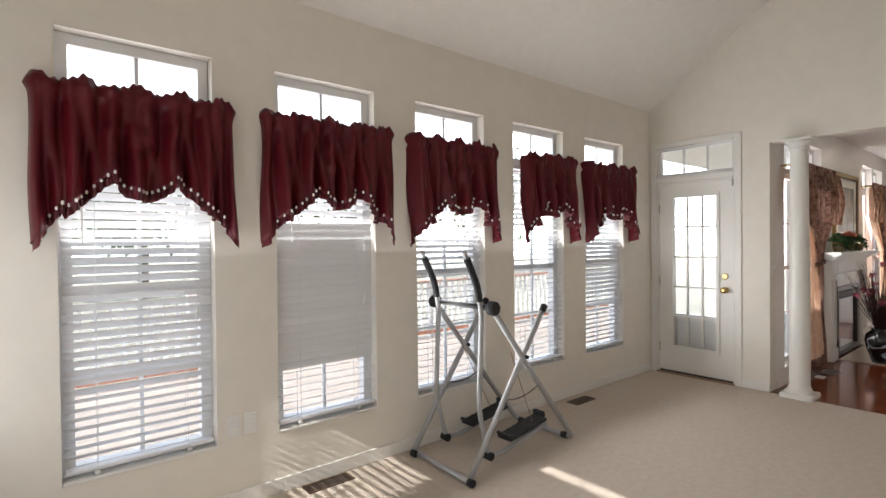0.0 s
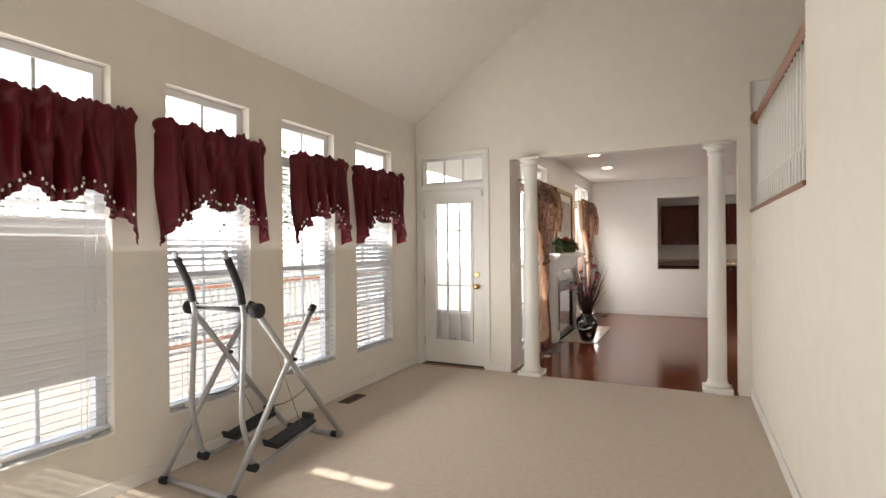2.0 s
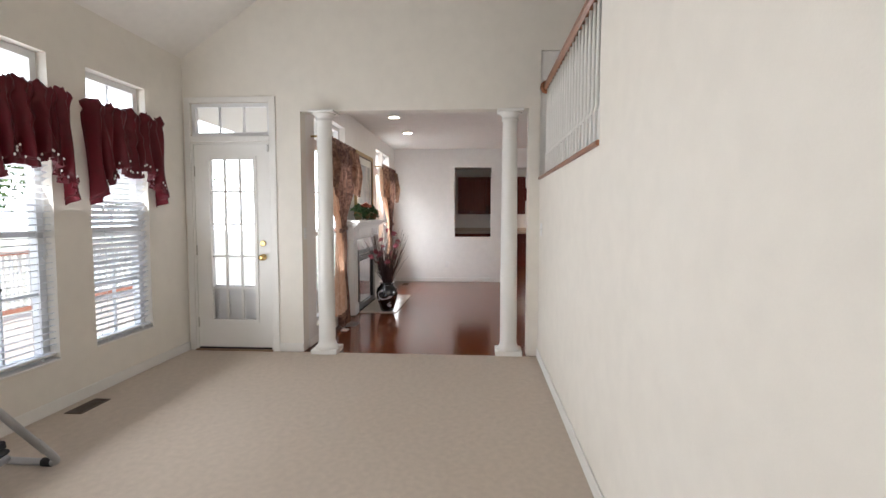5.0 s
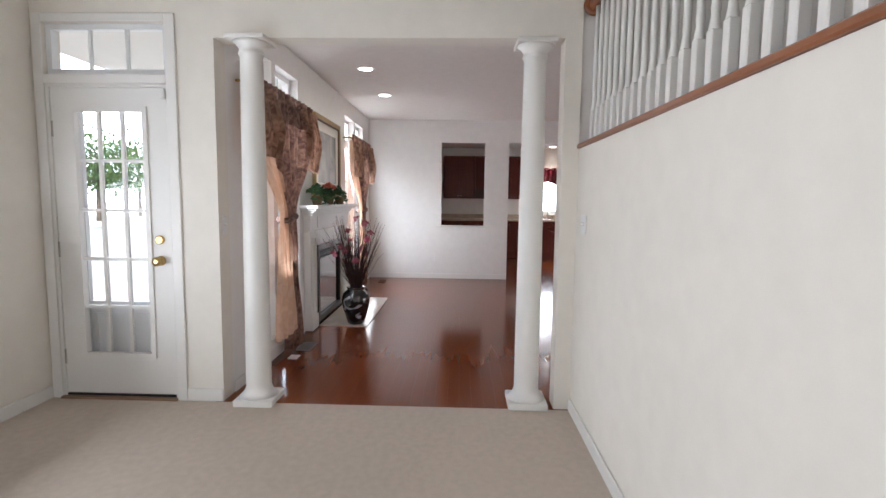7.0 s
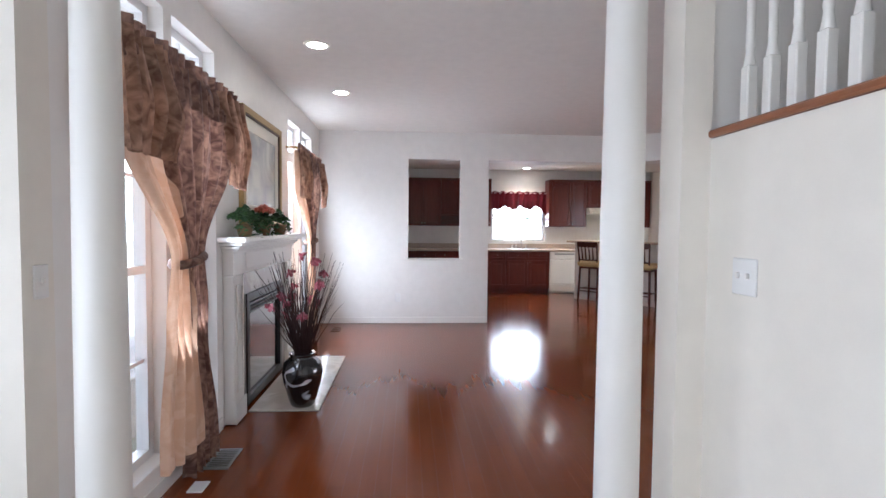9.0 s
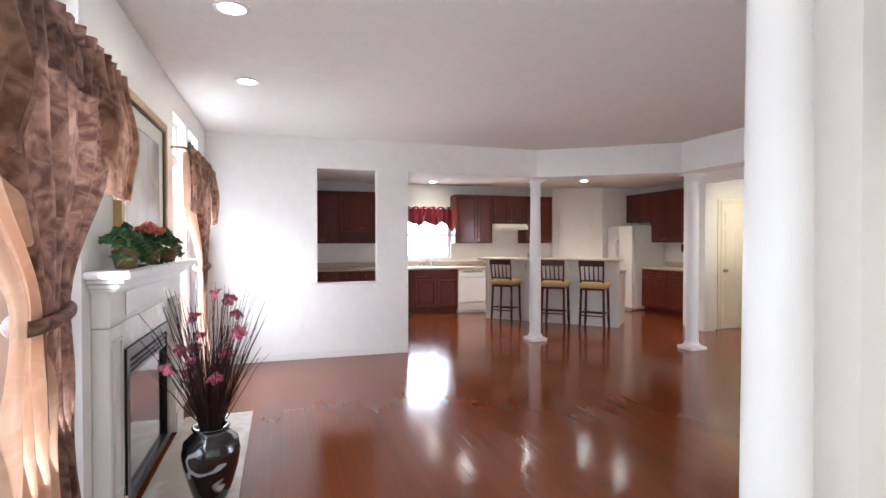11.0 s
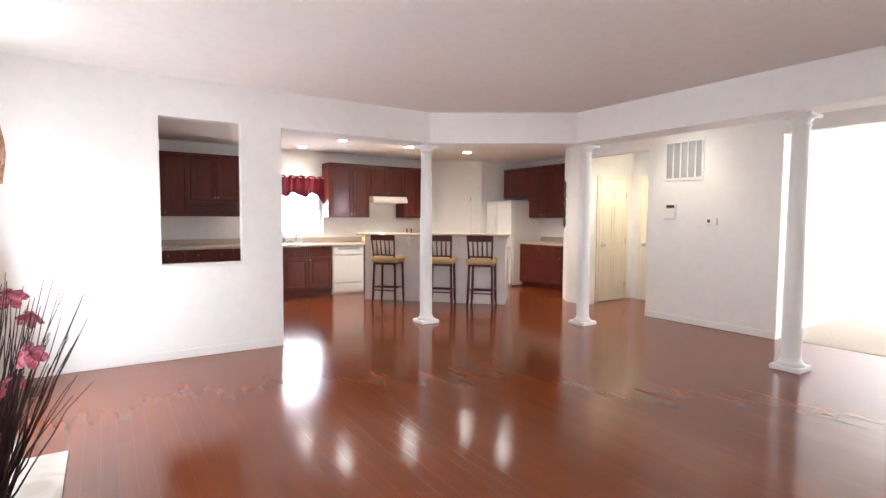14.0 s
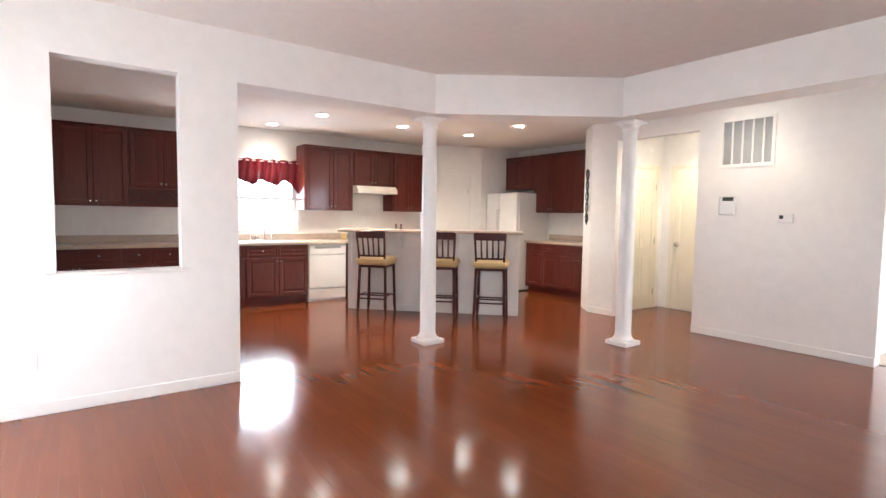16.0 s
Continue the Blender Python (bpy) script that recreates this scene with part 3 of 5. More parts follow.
def column(at, height, group):
    """A round Tuscan column on a square plinth."""
    x, y = at
    root = thing("column", (x, y, 0), "white painted round column with square plinth and moulded cap", "column", group)
    part("plinth", boxes((x - 0.128, x + 0.128, y - 0.128, y + 0.128, 0.0, 0.045), bevel=0.006), TRIM, root)
    bm = bmesh.new()
    lo, hi = [(0.124, 0.045), (0.095, 0.075), (0.082, 0.11)], height - 0.11
    prof = lo + [(0.081 - 0.012 * max(0, (k / 12) ** 1.6), 0.13 + (hi - 0.13) * k / 12) for k in range(13)]
    prof += [(0.079, hi + 0.006), (0.079, hi + 0.022), (0.071, hi + 0.028), (0.075, hi + 0.045), (0.095, hi + 0.07), (0.115, hi + 0.085)]
    lathe(bm, prof, (x, y, 0), 32)
    part("shaft", bm, TRIM, root, smooth=False)
    part("cap", boxes((x - 0.122, x + 0.122, y - 0.122, y + 0.122, height - 0.025, height), bevel=0.004), TRIM, root)
    return root


column((5.48, 1.57), 2.345, "columns of the opening")
column((5.54, -0.215), 2.345, "columns of the opening")
for at in ((11.15, -2.50), (9.97, -4.18), (7.55, -4.22)):
    column(at, HEAD, "columns under the header")

rail = thing("stair_guard", (4.2, STAIR - 0.05, 1.68), "white turned balusters with a stained wooden handrail and shoe", "railing")
part("shoe", boxes((3.082, EAST - 0.002, STAIR - 0.125, STAIR + 0.016, 1.682, 1.708), bevel=0.006), RAILWOOD, rail, "red-brown stained wooden ledge")
bm = bmesh.new()
box(bm, 3.082, EAST - 0.012, STAIR - 0.085, STAIR - 0.025, 2.50, 2.57, 0.018)
part("handrail", bm, RAILWOOD, rail, "stained wooden handrail")
part("rosette", lathe(bmesh.new(), [(0.06, 0), (0.06, 0.01), (0.045, 0.018)], (EAST - 0.001, STAIR - 0.055, 2.535), 20, Matrix.Rotation(radians(-90), 4, "Y")), RAILWOOD, rail)
bal = bmesh.new()
box(bal, -0.0185, 0.0185, -0.0185, 0.0185, 0.0, 0.19, 0.004)
lathe(bal, [(0.0195, 0.188), (0.014, 0.225), (0.0125, 0.24), (0.0155, 0.255), (0.0135, 0.27), (0.0145, 0.40), (0.0125, 0.62), (0.0105, 0.79)], (0, 0, 0), 10)
first = part("baluster", bal, TRIM, rail)
N_BAL = 22
for k in range(N_BAL):
    ob = first if k == 0 else new("baluster", first.data)
    ob.parent = rail
    ob.matrix_parent_inverse = Matrix.Translation((-4.2, -(STAIR - 0.05), -1.68))
    ob.location = (5.345 - k * 0.1035, STAIR - 0.055, 1.707)


# ---- blinds and valances of the sunroom ----
def slat_mesh(width):
    bm = bmesh.new()
    rows = [(-0.025, 0.0), (-0.012, 0.0025), (0.012, 0.0025), (0.025, 0.0)]
    grid = [[bm.verts.new((x, y, z + t)) for y, z in rows for t in (0.0, 0.003)] for x in (-width / 2, width / 2)]
    a, b = grid
    for k in range(3):
        bm.faces.new((a[2 * k + 1], b[2 * k + 1], b[2 * k + 3], a[2 * k + 3]))
        bm.faces.new((a[2 * k], a[2 * k + 2], b[2 * k + 2], b[2 * k]))
    bm.faces.new((a[0], b[0], b[1], a[1]))
    bm.faces.new((a[6], a[7], b[7], b[6]))
    bm.faces.new((a[0], a[1], a[3], a[5], a[7], a[6], a[4], a[2]))
    bm.faces.new((b[0], b[2], b[4], b[6], b[7], b[5], b[3], b[1]))
    me = bpy.data.meshes.new("slat")
    bm.to_mesh(me)
    bm.free()
    me.materials.append(SLAT)
    return me


SLATS = slat_mesh(WIN_W - 0.024)


def blind(at, turn, tilt_of, label, bottom=0.43):
    """A slatted blind inside a window opening whose middle is at; tilt_of(z) gives each slat's tilt in degrees."""
    w = WIN_W / 2
    m = Matrix.Translation((at[0], at[1], 0)) @ Matrix.Rotation(radians(turn), 4, "Z") @ Matrix.Translation((0, 0.036, 0))
    root = thing("window_blind", m @ Vector((0, 0, 2.1)), label, "blind", "blinds of the sunroom")

    def piece(name, bm, mat):
        bmesh.ops.transform(bm, matrix=m, verts=bm.verts)
        part(name, bm, mat, root)

    piece("headrail", boxes((0.006 - w, w - 0.006, -0.03, 0.03, 2.052, 2.098), bevel=0.003), SLAT)
    piece("bottom_rail", boxes((0.012 - w, w - 0.012, -0.026, 0.026, bottom - 0.045, bottom - 0.027), bevel=0.004), SLAT)
    z = 2.02
    while z > bottom:
        ob = new("slat", SLATS)
        ob.parent = root
        ob.matrix_parent_inverse = Matrix.Translation(-root.location)
        ob.location = m @ Vector((0, 0, z))
        ob.rotation_euler = (radians(tilt_of(z) + random.uniform(-2.5, 2.5)), radians(random.uniform(-0.2, 0.2)), radians(turn))
        z -= 0.0435
    for u in (0.14 - w, w - 0.14):
        for side in (-0.027, 0.027):
            piece("ladder_cord", tube(bmesh.new(), [(u, side, 2.05), (u, side, bottom - 0.03)], 0.0016, 4), SLAT)
    piece("tilt_wand", tube(bmesh.new(), [(0.09 - w, -0.04, 2.06), (0.092 - w, -0.045, 1.45)], 0.0045, 6), PLASTIC)
    for du, low in ((0.08, 1.12), (0.092, 1.09)):
        piece("pull_cord", tube(bmesh.new(), [(w - du, -0.038, 2.06), (w - du, -0.038, low)], 0.0016, 4), SLAT)
        piece("cord_tassel", lathe(bmesh.new(), [(0.004, 0), (0.009, -0.03), (0.008, -0.04)], (w - du, -0.038, low), 8), PLASTIC)
    for u in (-0.2, 0.2):
        piece("hold_down_clip", boxes((u - 0.012, u + 0.012, -0.034, -0.01, bottom - 0.062, bottom - 0.046), bevel=0.003), PLASTIC)
    return root


blind((WIN_X[0] + WIN_W / 2, NORTH), 0, lambda z: -44 if z > 0.75 else -34, "white slatted blind, half closed, in a tall window")
blind((WIN_X[1] + WIN_W / 2, NORTH), 0, lambda z: -38 if z > 1.56 else (-76 if z > 0.70 else -14), "white slatted blind closed along its middle")
blind((WIN_X[2] + WIN_W / 2, NORTH), 0, lambda z: -30 if z > 1.30 else -16, "white slatted blind, slats tilted open")
blind((WIN_X[3] + WIN_W / 2, NORTH), 0, lambda z: -24 if z > 1.55 else -9, "white slatted blind with open slats")
blind((WIN_X[4] + WIN_W / 2, NORTH), 0, lambda z: -44 if z > 0.9 else -32, "white slatted blind, half closed, beside the glazed door")
blind((WEST, WEST_Y[0] + WIN_W / 2), 90, lambda z: -76, "white slatted blind, closed, behind the walker")
blind((WEST, WEST_Y[1] + WIN_W / 2), 90, lambda z: 14 if z < 1.74 else -70, "white slatted blind with its lower slats open to the sun")


TASSEL = bmesh.new()
lathe(TASSEL, [(0.002, 0), (0.006, -0.004), (0.006, -0.014), (0.002, -0.018)], (0, 0, 0), 8, index=0)
lathe(TASSEL, [(0.003, -0.018), (0.007, -0.024), (0.009, -0.05), (0.006, -0.054)], (0, 0, 0), 8, index=1)
tme = bpy.data.meshes.new("tassel")
TASSEL.to_mesh(tme)
TASSEL.free()
tme.materials.append(BEAD)
tme.materials.append(MAROON_TRIM)


def valance(xc, width, seed, label, peak=0.5):
    """A swagged burgundy valance with side tails, a ruffled heading and a tasselled hem."""
    rnd = random.Random(seed)
    root = thing("valance", (xc, NORTH - 0.06, 2.12), label, "valance", "valances of the sunroom")
    x0, nu, nv = xc - width / 2, 110, 26
    ph = [rnd.uniform(0, 6.28) for _ in range(6)]
    top_y = NORTH - 0.085

    def hem(u):
        # long outer tails, a slanting hem to two peaks, and a low scallop between them
        low, high = peak - 0.15, peak + 0.15
        if u < low or u > high:
            d = u / low if u < low else (1 - u) / (1 - high)
            if d < 0.12:
                return 1.455 + 0.05 * d / 0.12
            t = (d - 0.12) / 0.88
            return 1.505 + 0.265 * t ** 0.62 - 0.035 * math.sin(math.pi * min(1, t * 1.15)) * (t > 0.3)
        t = (u - low) / (high - low)
        return 1.77 - 0.085 * math.sin(math.pi * t) ** 0.7

    def fold(u, v):
        swag = math.sin(math.pi * min(1, max(0, (u - 0.2) / 0.6))) * math.sin(math.pi * min(1, v * 1.2))
        a = 0.017 + 0.022 * v
        w = math.sin(2 * math.pi * (5.6 * u + 0.25 * math.sin(5 * u + ph[1])) + ph[0] + 0.9 * math.sin(4 * v + ph[1])) + 0.6 * math.sin(2 * math.pi * (11.3 * u + 0.2 * math.sin(7 * u + ph[3])) + ph[2] - 1.4 * v)
        droop = 0.4 * math.sin(24 * v - 30 * (u - 0.5) ** 2 * v + ph[3]) * swag
        return a * (w + droop)

    bm = bmesh.new()
    grid = []
    for j in range(nv + 1):
        v = j / nv
        row = []
        for i in range(nu + 1):
            u = i / nu
            head = 0.042 + 0.016 * math.sin(2 * math.pi * 4.3 * u + ph[4]) + 0.013 * abs(math.sin(math.pi * 9 * u + ph[5])) + 0.008 * math.sin(2 * math.pi * 23 * u) - 0.03 * max(0, 1 - min(u, 1 - u) / 0.03)
            z1 = 2.135 + head
            z = z1 + (hem(u) - z1) * v
            gather = math.exp(-((z - 2.115) / 0.018) ** 2)
            back = 0.075 * max(0.0, 1 - min(u, 1 - u) / 0.045) ** 2
            puff = math.exp(-((z - 2.15) / 0.022) ** 2)
            flare = 0.018 * max(0.0, 1 - min(u, 1 - u) / 0.06) * (puff if z > 2.1 else 0.0) * (1 if u > 0.5 else -1)
            y = top_y + back + fold(u, v) * (1 - 0.75 * gather) - 0.012 * gather - 0.022 * puff - 0.02 * v
            row.append(bm.verts.new((x0 + u * width + flare + 0.004 * math.sin(19 * u + 7 * v), y, z)))
        grid.append(row)
    for a, b in zip(grid, grid[1:]):
        for i in range(nu):
            bm.faces.new((a[i], a[i + 1], b[i + 1], b[i])).smooth = True
    hem_points = [grid[-1][i].co.copy() for i in range(nu + 1)]
    cloth = part("cloth", bm, MAROON, root)
    thick = cloth.modifiers.new("thickness", "SOLIDIFY")
    thick.thickness = 0.003
    part("hem_cord", tube(bmesh.new(), hem_points[::2], 0.006, 6), MAROON_TRIM, root, "darker twisted hem cord")
    ruffle = bmesh.new()
    rows = []
    for j in range(4):
        rows.append([ruffle.verts.new(p + Vector((0.004 * math.sin(1.9 * i + j), (0.004 + 0.006 * j) * math.sin(1.7 * i), 0.004 - 0.016 * j))) for i, p in enumerate(hem_points)])
    for p, q in zip(rows, rows[1:]):
        for i in range(nu):
            ruffle.faces.new((p[i], p[i + 1], q[i + 1], q[i])).smooth = True
    part("ruffle", ruffle, MAROON, root, "gathered burgundy edging")
    for i in range(8, nu - 6, 3):
        ob = new("tassel", tme)
        ob.parent = root
        ob.matrix_parent_inverse = Matrix.Translation((-xc, -(NORTH - 0.06), -2.12))
        ob.location = hem_points[i] + Vector((0, -0.018, 0.014))
    part("curtain_rod", tube(bmesh.new(), [(x0 + 0.05, NORTH - 0.001, 2.105), (x0 + 0.05, top_y + 0.03, 2.105), (x0 + width - 0.05, top_y + 0.03, 2.105), (x0 + width - 0.05, NORTH - 0.001, 2.105)], 0.007, 6), PLASTIC, root)
    return root


for k, (shift, span, peak) in enumerate(((0.0, 0.86, 0.5), (0.0, 0.86, 0.52), (0.005, 0.85, 0.5), (0.075, 0.72, 0.5), (0.02, 0.84, 0.48))):
    valance(WIN_X[k] + WIN_W / 2 + shift, span, 20 + k, "burgundy satin valance with swags, tails and beaded tassels", peak)


# ---- exercise machine ----
def air_walker():
    root = thing("exercise_glider", (2.55, 2.58, 0), "silver steel glider exerciser with black foam grips and footplates", "exercise machine")
    R = 0.019
    Y0, Y1 = 2.31, 2.87
    part("front_foot_bar", tube(bmesh.new(), [(2.06, Y0 - 0.02, 0.022), (2.09, Y1 + 0.02, 0.022)], R), STEEL, root)
    part("rear_foot_bar", tube(bmesh.new(), rounded([(2.95, Y0, 0.20), (3.09, Y0, 0.022), (3.10, Y1, 0.022), (2.96, Y1, 0.20)], 0.07), R), STEEL, root)
    for y in (Y0, Y1):
        part("rear_leg", tube(bmesh.new(), [(3.0, y, 0.13), (2.27, y, 1.03)], R), STEEL, root)
        part("front_leg", tube(bmesh.new(), [(2.07, y, 0.022), (2.46, y + 0.004, 0.56), (2.77, y + 0.004, 0.985)], R), STEEL, root)
        part("end_cap", tube(bmesh.new(), [(2.755, y + 0.004, 0.965), (2.785, y + 0.004, 1.005)], 0.024), RUBBER, root, "black plastic end cap")
        part("pivot_bolt", tube(bmesh.new(), [(2.565, y - 0.035, 0.69), (2.565, y + 0.035, 0.69)], 0.012, 8), BLACK, root)
        part("foot_cap", tube(bmesh.new(), [(2.06, y - 0.045, 0.024), (2.06, y - 0.005, 0.024)], 0.023, 8), RUBBER, root)
        part("foot_cap", tube(bmesh.new(), [(3.09, y + 0.05 * (1 if y == Y0 else -1), 0.023), (3.09, y + 0.10 * (1 if y == Y0 else -1), 0.023)], 0.024, 8), RUBBER, root)
        part("hub_cover", lathe(bmesh.new(), [(0.038, -0.03), (0.045, -0.02), (0.045, 0.02), (0.036, 0.03)], (2.27, y - 0.01, 1.03), 16, Matrix.Rotation(radians(90), 4, "X")), RUBBER, root, "black plastic pivot cover")
    part("axle", tube(bmesh.new(), [(2.27, Y0 - 0.02, 1.03), (2.27, Y1 + 0.02, 1.03)], 0.017), BLACK, root)
    for y in (Y0 + 0.07, Y1 - 0.07):
        ys = -1 if y < 2.6 else 1
        arm = part("swing_arm", tube(bmesh.new(), rounded([(2.23, y, 1.10), (2.25, y, 1.0), (2.22, y, 0.40), (2.30, y, 0.09), (2.42, y, 0.075), (2.86, y, 0.16)], 0.06), 0.0165), STEEL, root, "silver swing arm")
        part("grip", tube(bmesh.new(), rounded([(2.235, y, 1.07), (2.22, y, 1.16), (2.13, y, 1.34)], 0.05), 0.0225), RUBBER, arm, "black foam grip")
        part("grip_tip", tube(bmesh.new(), [(2.13, y, 1.34), (2.108, y, 1.385)], 0.0165), STEEL, arm)
        part("arm_bolt", lathe(bmesh.new(), [(0.026, -0.03), (0.026, 0.03)], (2.30, y, 0.09), 12, Matrix.Rotation(radians(90), 4, "X")), RUBBER, arm)
        plate = bmesh.new()
        tilt = Matrix.Translation((2.66, y - 0.03 * ys, 0.175)) @ Matrix.Rotation(radians(-9), 4, "Y")
        box(plate, -0.19, 0.19, -0.065, 0.065, -0.012, 0.012, 0.01, 0, tilt)
        box(plate, -0.19, -0.172, -0.065, 0.065, 0.012, 0.035, 0.004, 0, tilt)
        box(plate, 0.165, 0.19, -0.05, 0.05, 0.012, 0.055, 0.008, 0, tilt)
        foot = part("footplate", plate, RUBBER, root, "black ribbed footplate")
        for k in range(6):
            part("rib", box(bmesh.new(), -0.15 + 0.05 * k, -0.13 + 0.05 * k, -0.055, 0.055, 0.0121, 0.015, 0, 0, tilt), RUBBER, foot)
        part("hanger_cord", tube(bmesh.new(), [(2.42, y + 0.04 * ys, 0.85), (2.74, y - 0.01 * ys, 0.19)], 0.0025, 5), RAILWOOD, root)
    for y in (Y0, Y1):
        pts = [(2.37 + 0.33 * k / 10, y, 0.445 + 0.03 * k / 10 - 0.03 * math.sin(math.pi * k / 10)) for k in range(11)]
        part("safety_chain", tube(bmesh.new(), pts, 0.004, 5), BLACK, root, "thin black chain")


air_walker()


def register(name, x0, x1, y0, y1, z, mat, label, lines=8, along="x"):
    root = thing(name, ((x0 + x1) / 2, (y0 + y1) / 2, z), label, "floor vent")
    part("flange", ring_flat(x0, x1, y0, y1, z, 0.014), mat, root)
    for k in range(lines):
        t = (k + 0.5) / lines
        if along == "x":
            x = x0 + 0.016 + (x1 - x0 - 0.032) * t
            part("louvre", boxes((x - 0.004, x + 0.004, y0 + 0.014, y1 - 0.014, z, z + 0.004)), mat, root)
        else:
            y = y0 + 0.016 + (y1 - y0 - 0.032) * t
            part("louvre", boxes((x0 + 0.014, x1 - 0.014, y - 0.004, y + 0.004, z, z + 0.004)), mat, root)
    # Flat black sheet stands in for the dark duct below the louvres.
    part("duct_shade_sheet", boxes((x0 + 0.012, x1 - 0.012, y0 + 0.012, y1 - 0.012, z + 0.0005, z + 0.0015)), BLACK, root)
    return root


def ring_flat(x0, x1, y0, y1, z, w):
    return boxes((x0, x1, y0, y0 + w, z, z + 0.006), (x0, x1, y1 - w, y1, z, z + 0.006), (x0, x0 + w, y0 + w, y1 - w, z, z + 0.006), (x1 - w, x1, y0 + w, y1 - w, z, z + 0.006))


register("floor_register", 1.30, 1.60, 2.83, 2.94, 0.001, BROWN_METAL, "brown metal floor register in the carpet", 12)
register("floor_register", 3.78, 4.06, 2.76, 2.88, 0.001, BROWN_METAL, "brown metal floor register in the carpet", 12)
register("floor_register", 6.60, 6.86, 1.56, 1.70, 0.001, GREY_GRILLE, "grey metal floor register in the boards", 10)
register("floor_register", 10.35, 10.6, 1.45, 1.56, 0.001, BROWN_METAL, "small brown floor register by the wall", 8)
tagged(part("paper_scrap", boxes((6.35, 6.46, 1.60, 1.68, 0.001, 0.009), bevel=0.002), PLASTIC), "small white flat box on the wooden floor", "small box")


def plate(name, at, way, label, holes=2, size=(0.07, 0.115), toggle=False):
    """An outlet or switch plate on a wall; way is the wall's outward normal as an axis letter with sign."""
    x, y, z = at
    root = thing(name, at, label, "switch" if toggle else "outlet")
    turn = {"-y": 0, "+x": 90, "+y": 180, "-x": -90}[way]
    m = Matrix.Translation(at) @ Matrix.Rotation(radians(turn), 4, "Z")
    bm = bmesh.new()
    box(bm, -size[0] / 2, size[0] / 2, -0.007, -0.0005, -size[1] / 2, size[1] / 2, 0.003, 0, m)
    part("cover_plate", bm, PLASTIC, root)
    for k in range(holes):
        bm = bmesh.new()
        if toggle:
            u = (k - (holes - 1) / 2) * 0.046
            box(bm, u - 0.005, u + 0.005, -0.018, -0.007, -0.006, 0.012, 0.002, 0, m)
        else:
            w = 0.022 if k else -0.022
            box(bm, -0.017, 0.017, -0.009, -0.007, w - 0.014, w + 0.014, 0.002, 0, m)
        part("toggle" if toggle else "socket", bm, TRIM, root)
    return root


plate("wall_outlet", (1.02, NORTH, 0.445), "-y", "white double outlet on the cream wall")
plate("wall_outlet", (0.93, NORTH, 0.445), "-y", "white cable plate on the cream wall", 1)
plate("wall_outlet", (PASS, 0.71, 0.36), "-x", "white double outlet on the white wall")
plate("wall_outlet", (9.05, HALL, 0.36), "+y", "white double outlet on the hall wall")
plate("light_switch", (5.25, STAIR, 1.22), "+y", "white double switch on the stair wall", 2, (0.115, 0.115), True)
plate("light_switch", (5.535, FAM_N - 0.001, 1.17), "-y", "white single switch on the jamb", 1, (0.07, 0.115), True)


# ---- family room: curtains, fireplace, vase, picture ----
def sheet(rows, folds, seed, nu=60, nv=50, amp=0.02):
    """A hanging cloth: rows of (z, x from, x to, y), blended from top to bottom, with folds."""
    rnd = random.Random(seed)
    p, q = rnd.uniform(0, 6), rnd.uniform(0, 6)
    zs = [r[0] for r in rows]
    bm = bmesh.new()
    grid = []
    for j in range(nv + 1):
        z = zs[0] + (zs[-1] - zs[0]) * j / nv
        i = max(k for k in range(len(rows) - 1) if zs[k] >= z - 1e-6)
        a, b = rows[i], rows[i + 1]
        t = (a[0] - z) / (a[0] - b[0])
        t = t * t * (3 - 2 * t)
        l, r, y = (a[k] + (b[k] - a[k]) * t for k in (1, 2, 3))
        width = r - l
        row = []
        for c in range(nu + 1):
            u = c / nu
            w = math.sin(2 * math.pi * folds * u + p + 0.6 * math.sin(3 * z)) + 0.5 * math.sin(2 * math.pi * folds * 1.7 * u + q)
            row.append(bm.verts.new((l + u * width + 0.01 * math.sin(9 * z + 5 * u), y + amp * w * min(1.0, 0.35 + width), z + 0.012 * math.sin(2 * math.pi * folds * u + q) * (j == nv))))
        grid.append(row)
    for a, b in zip(grid, grid[1:]):
        for c in range(nu):
            bm.faces.new((a[c], a[c + 1], b[c + 1], b[c])).smooth = True
    return bm


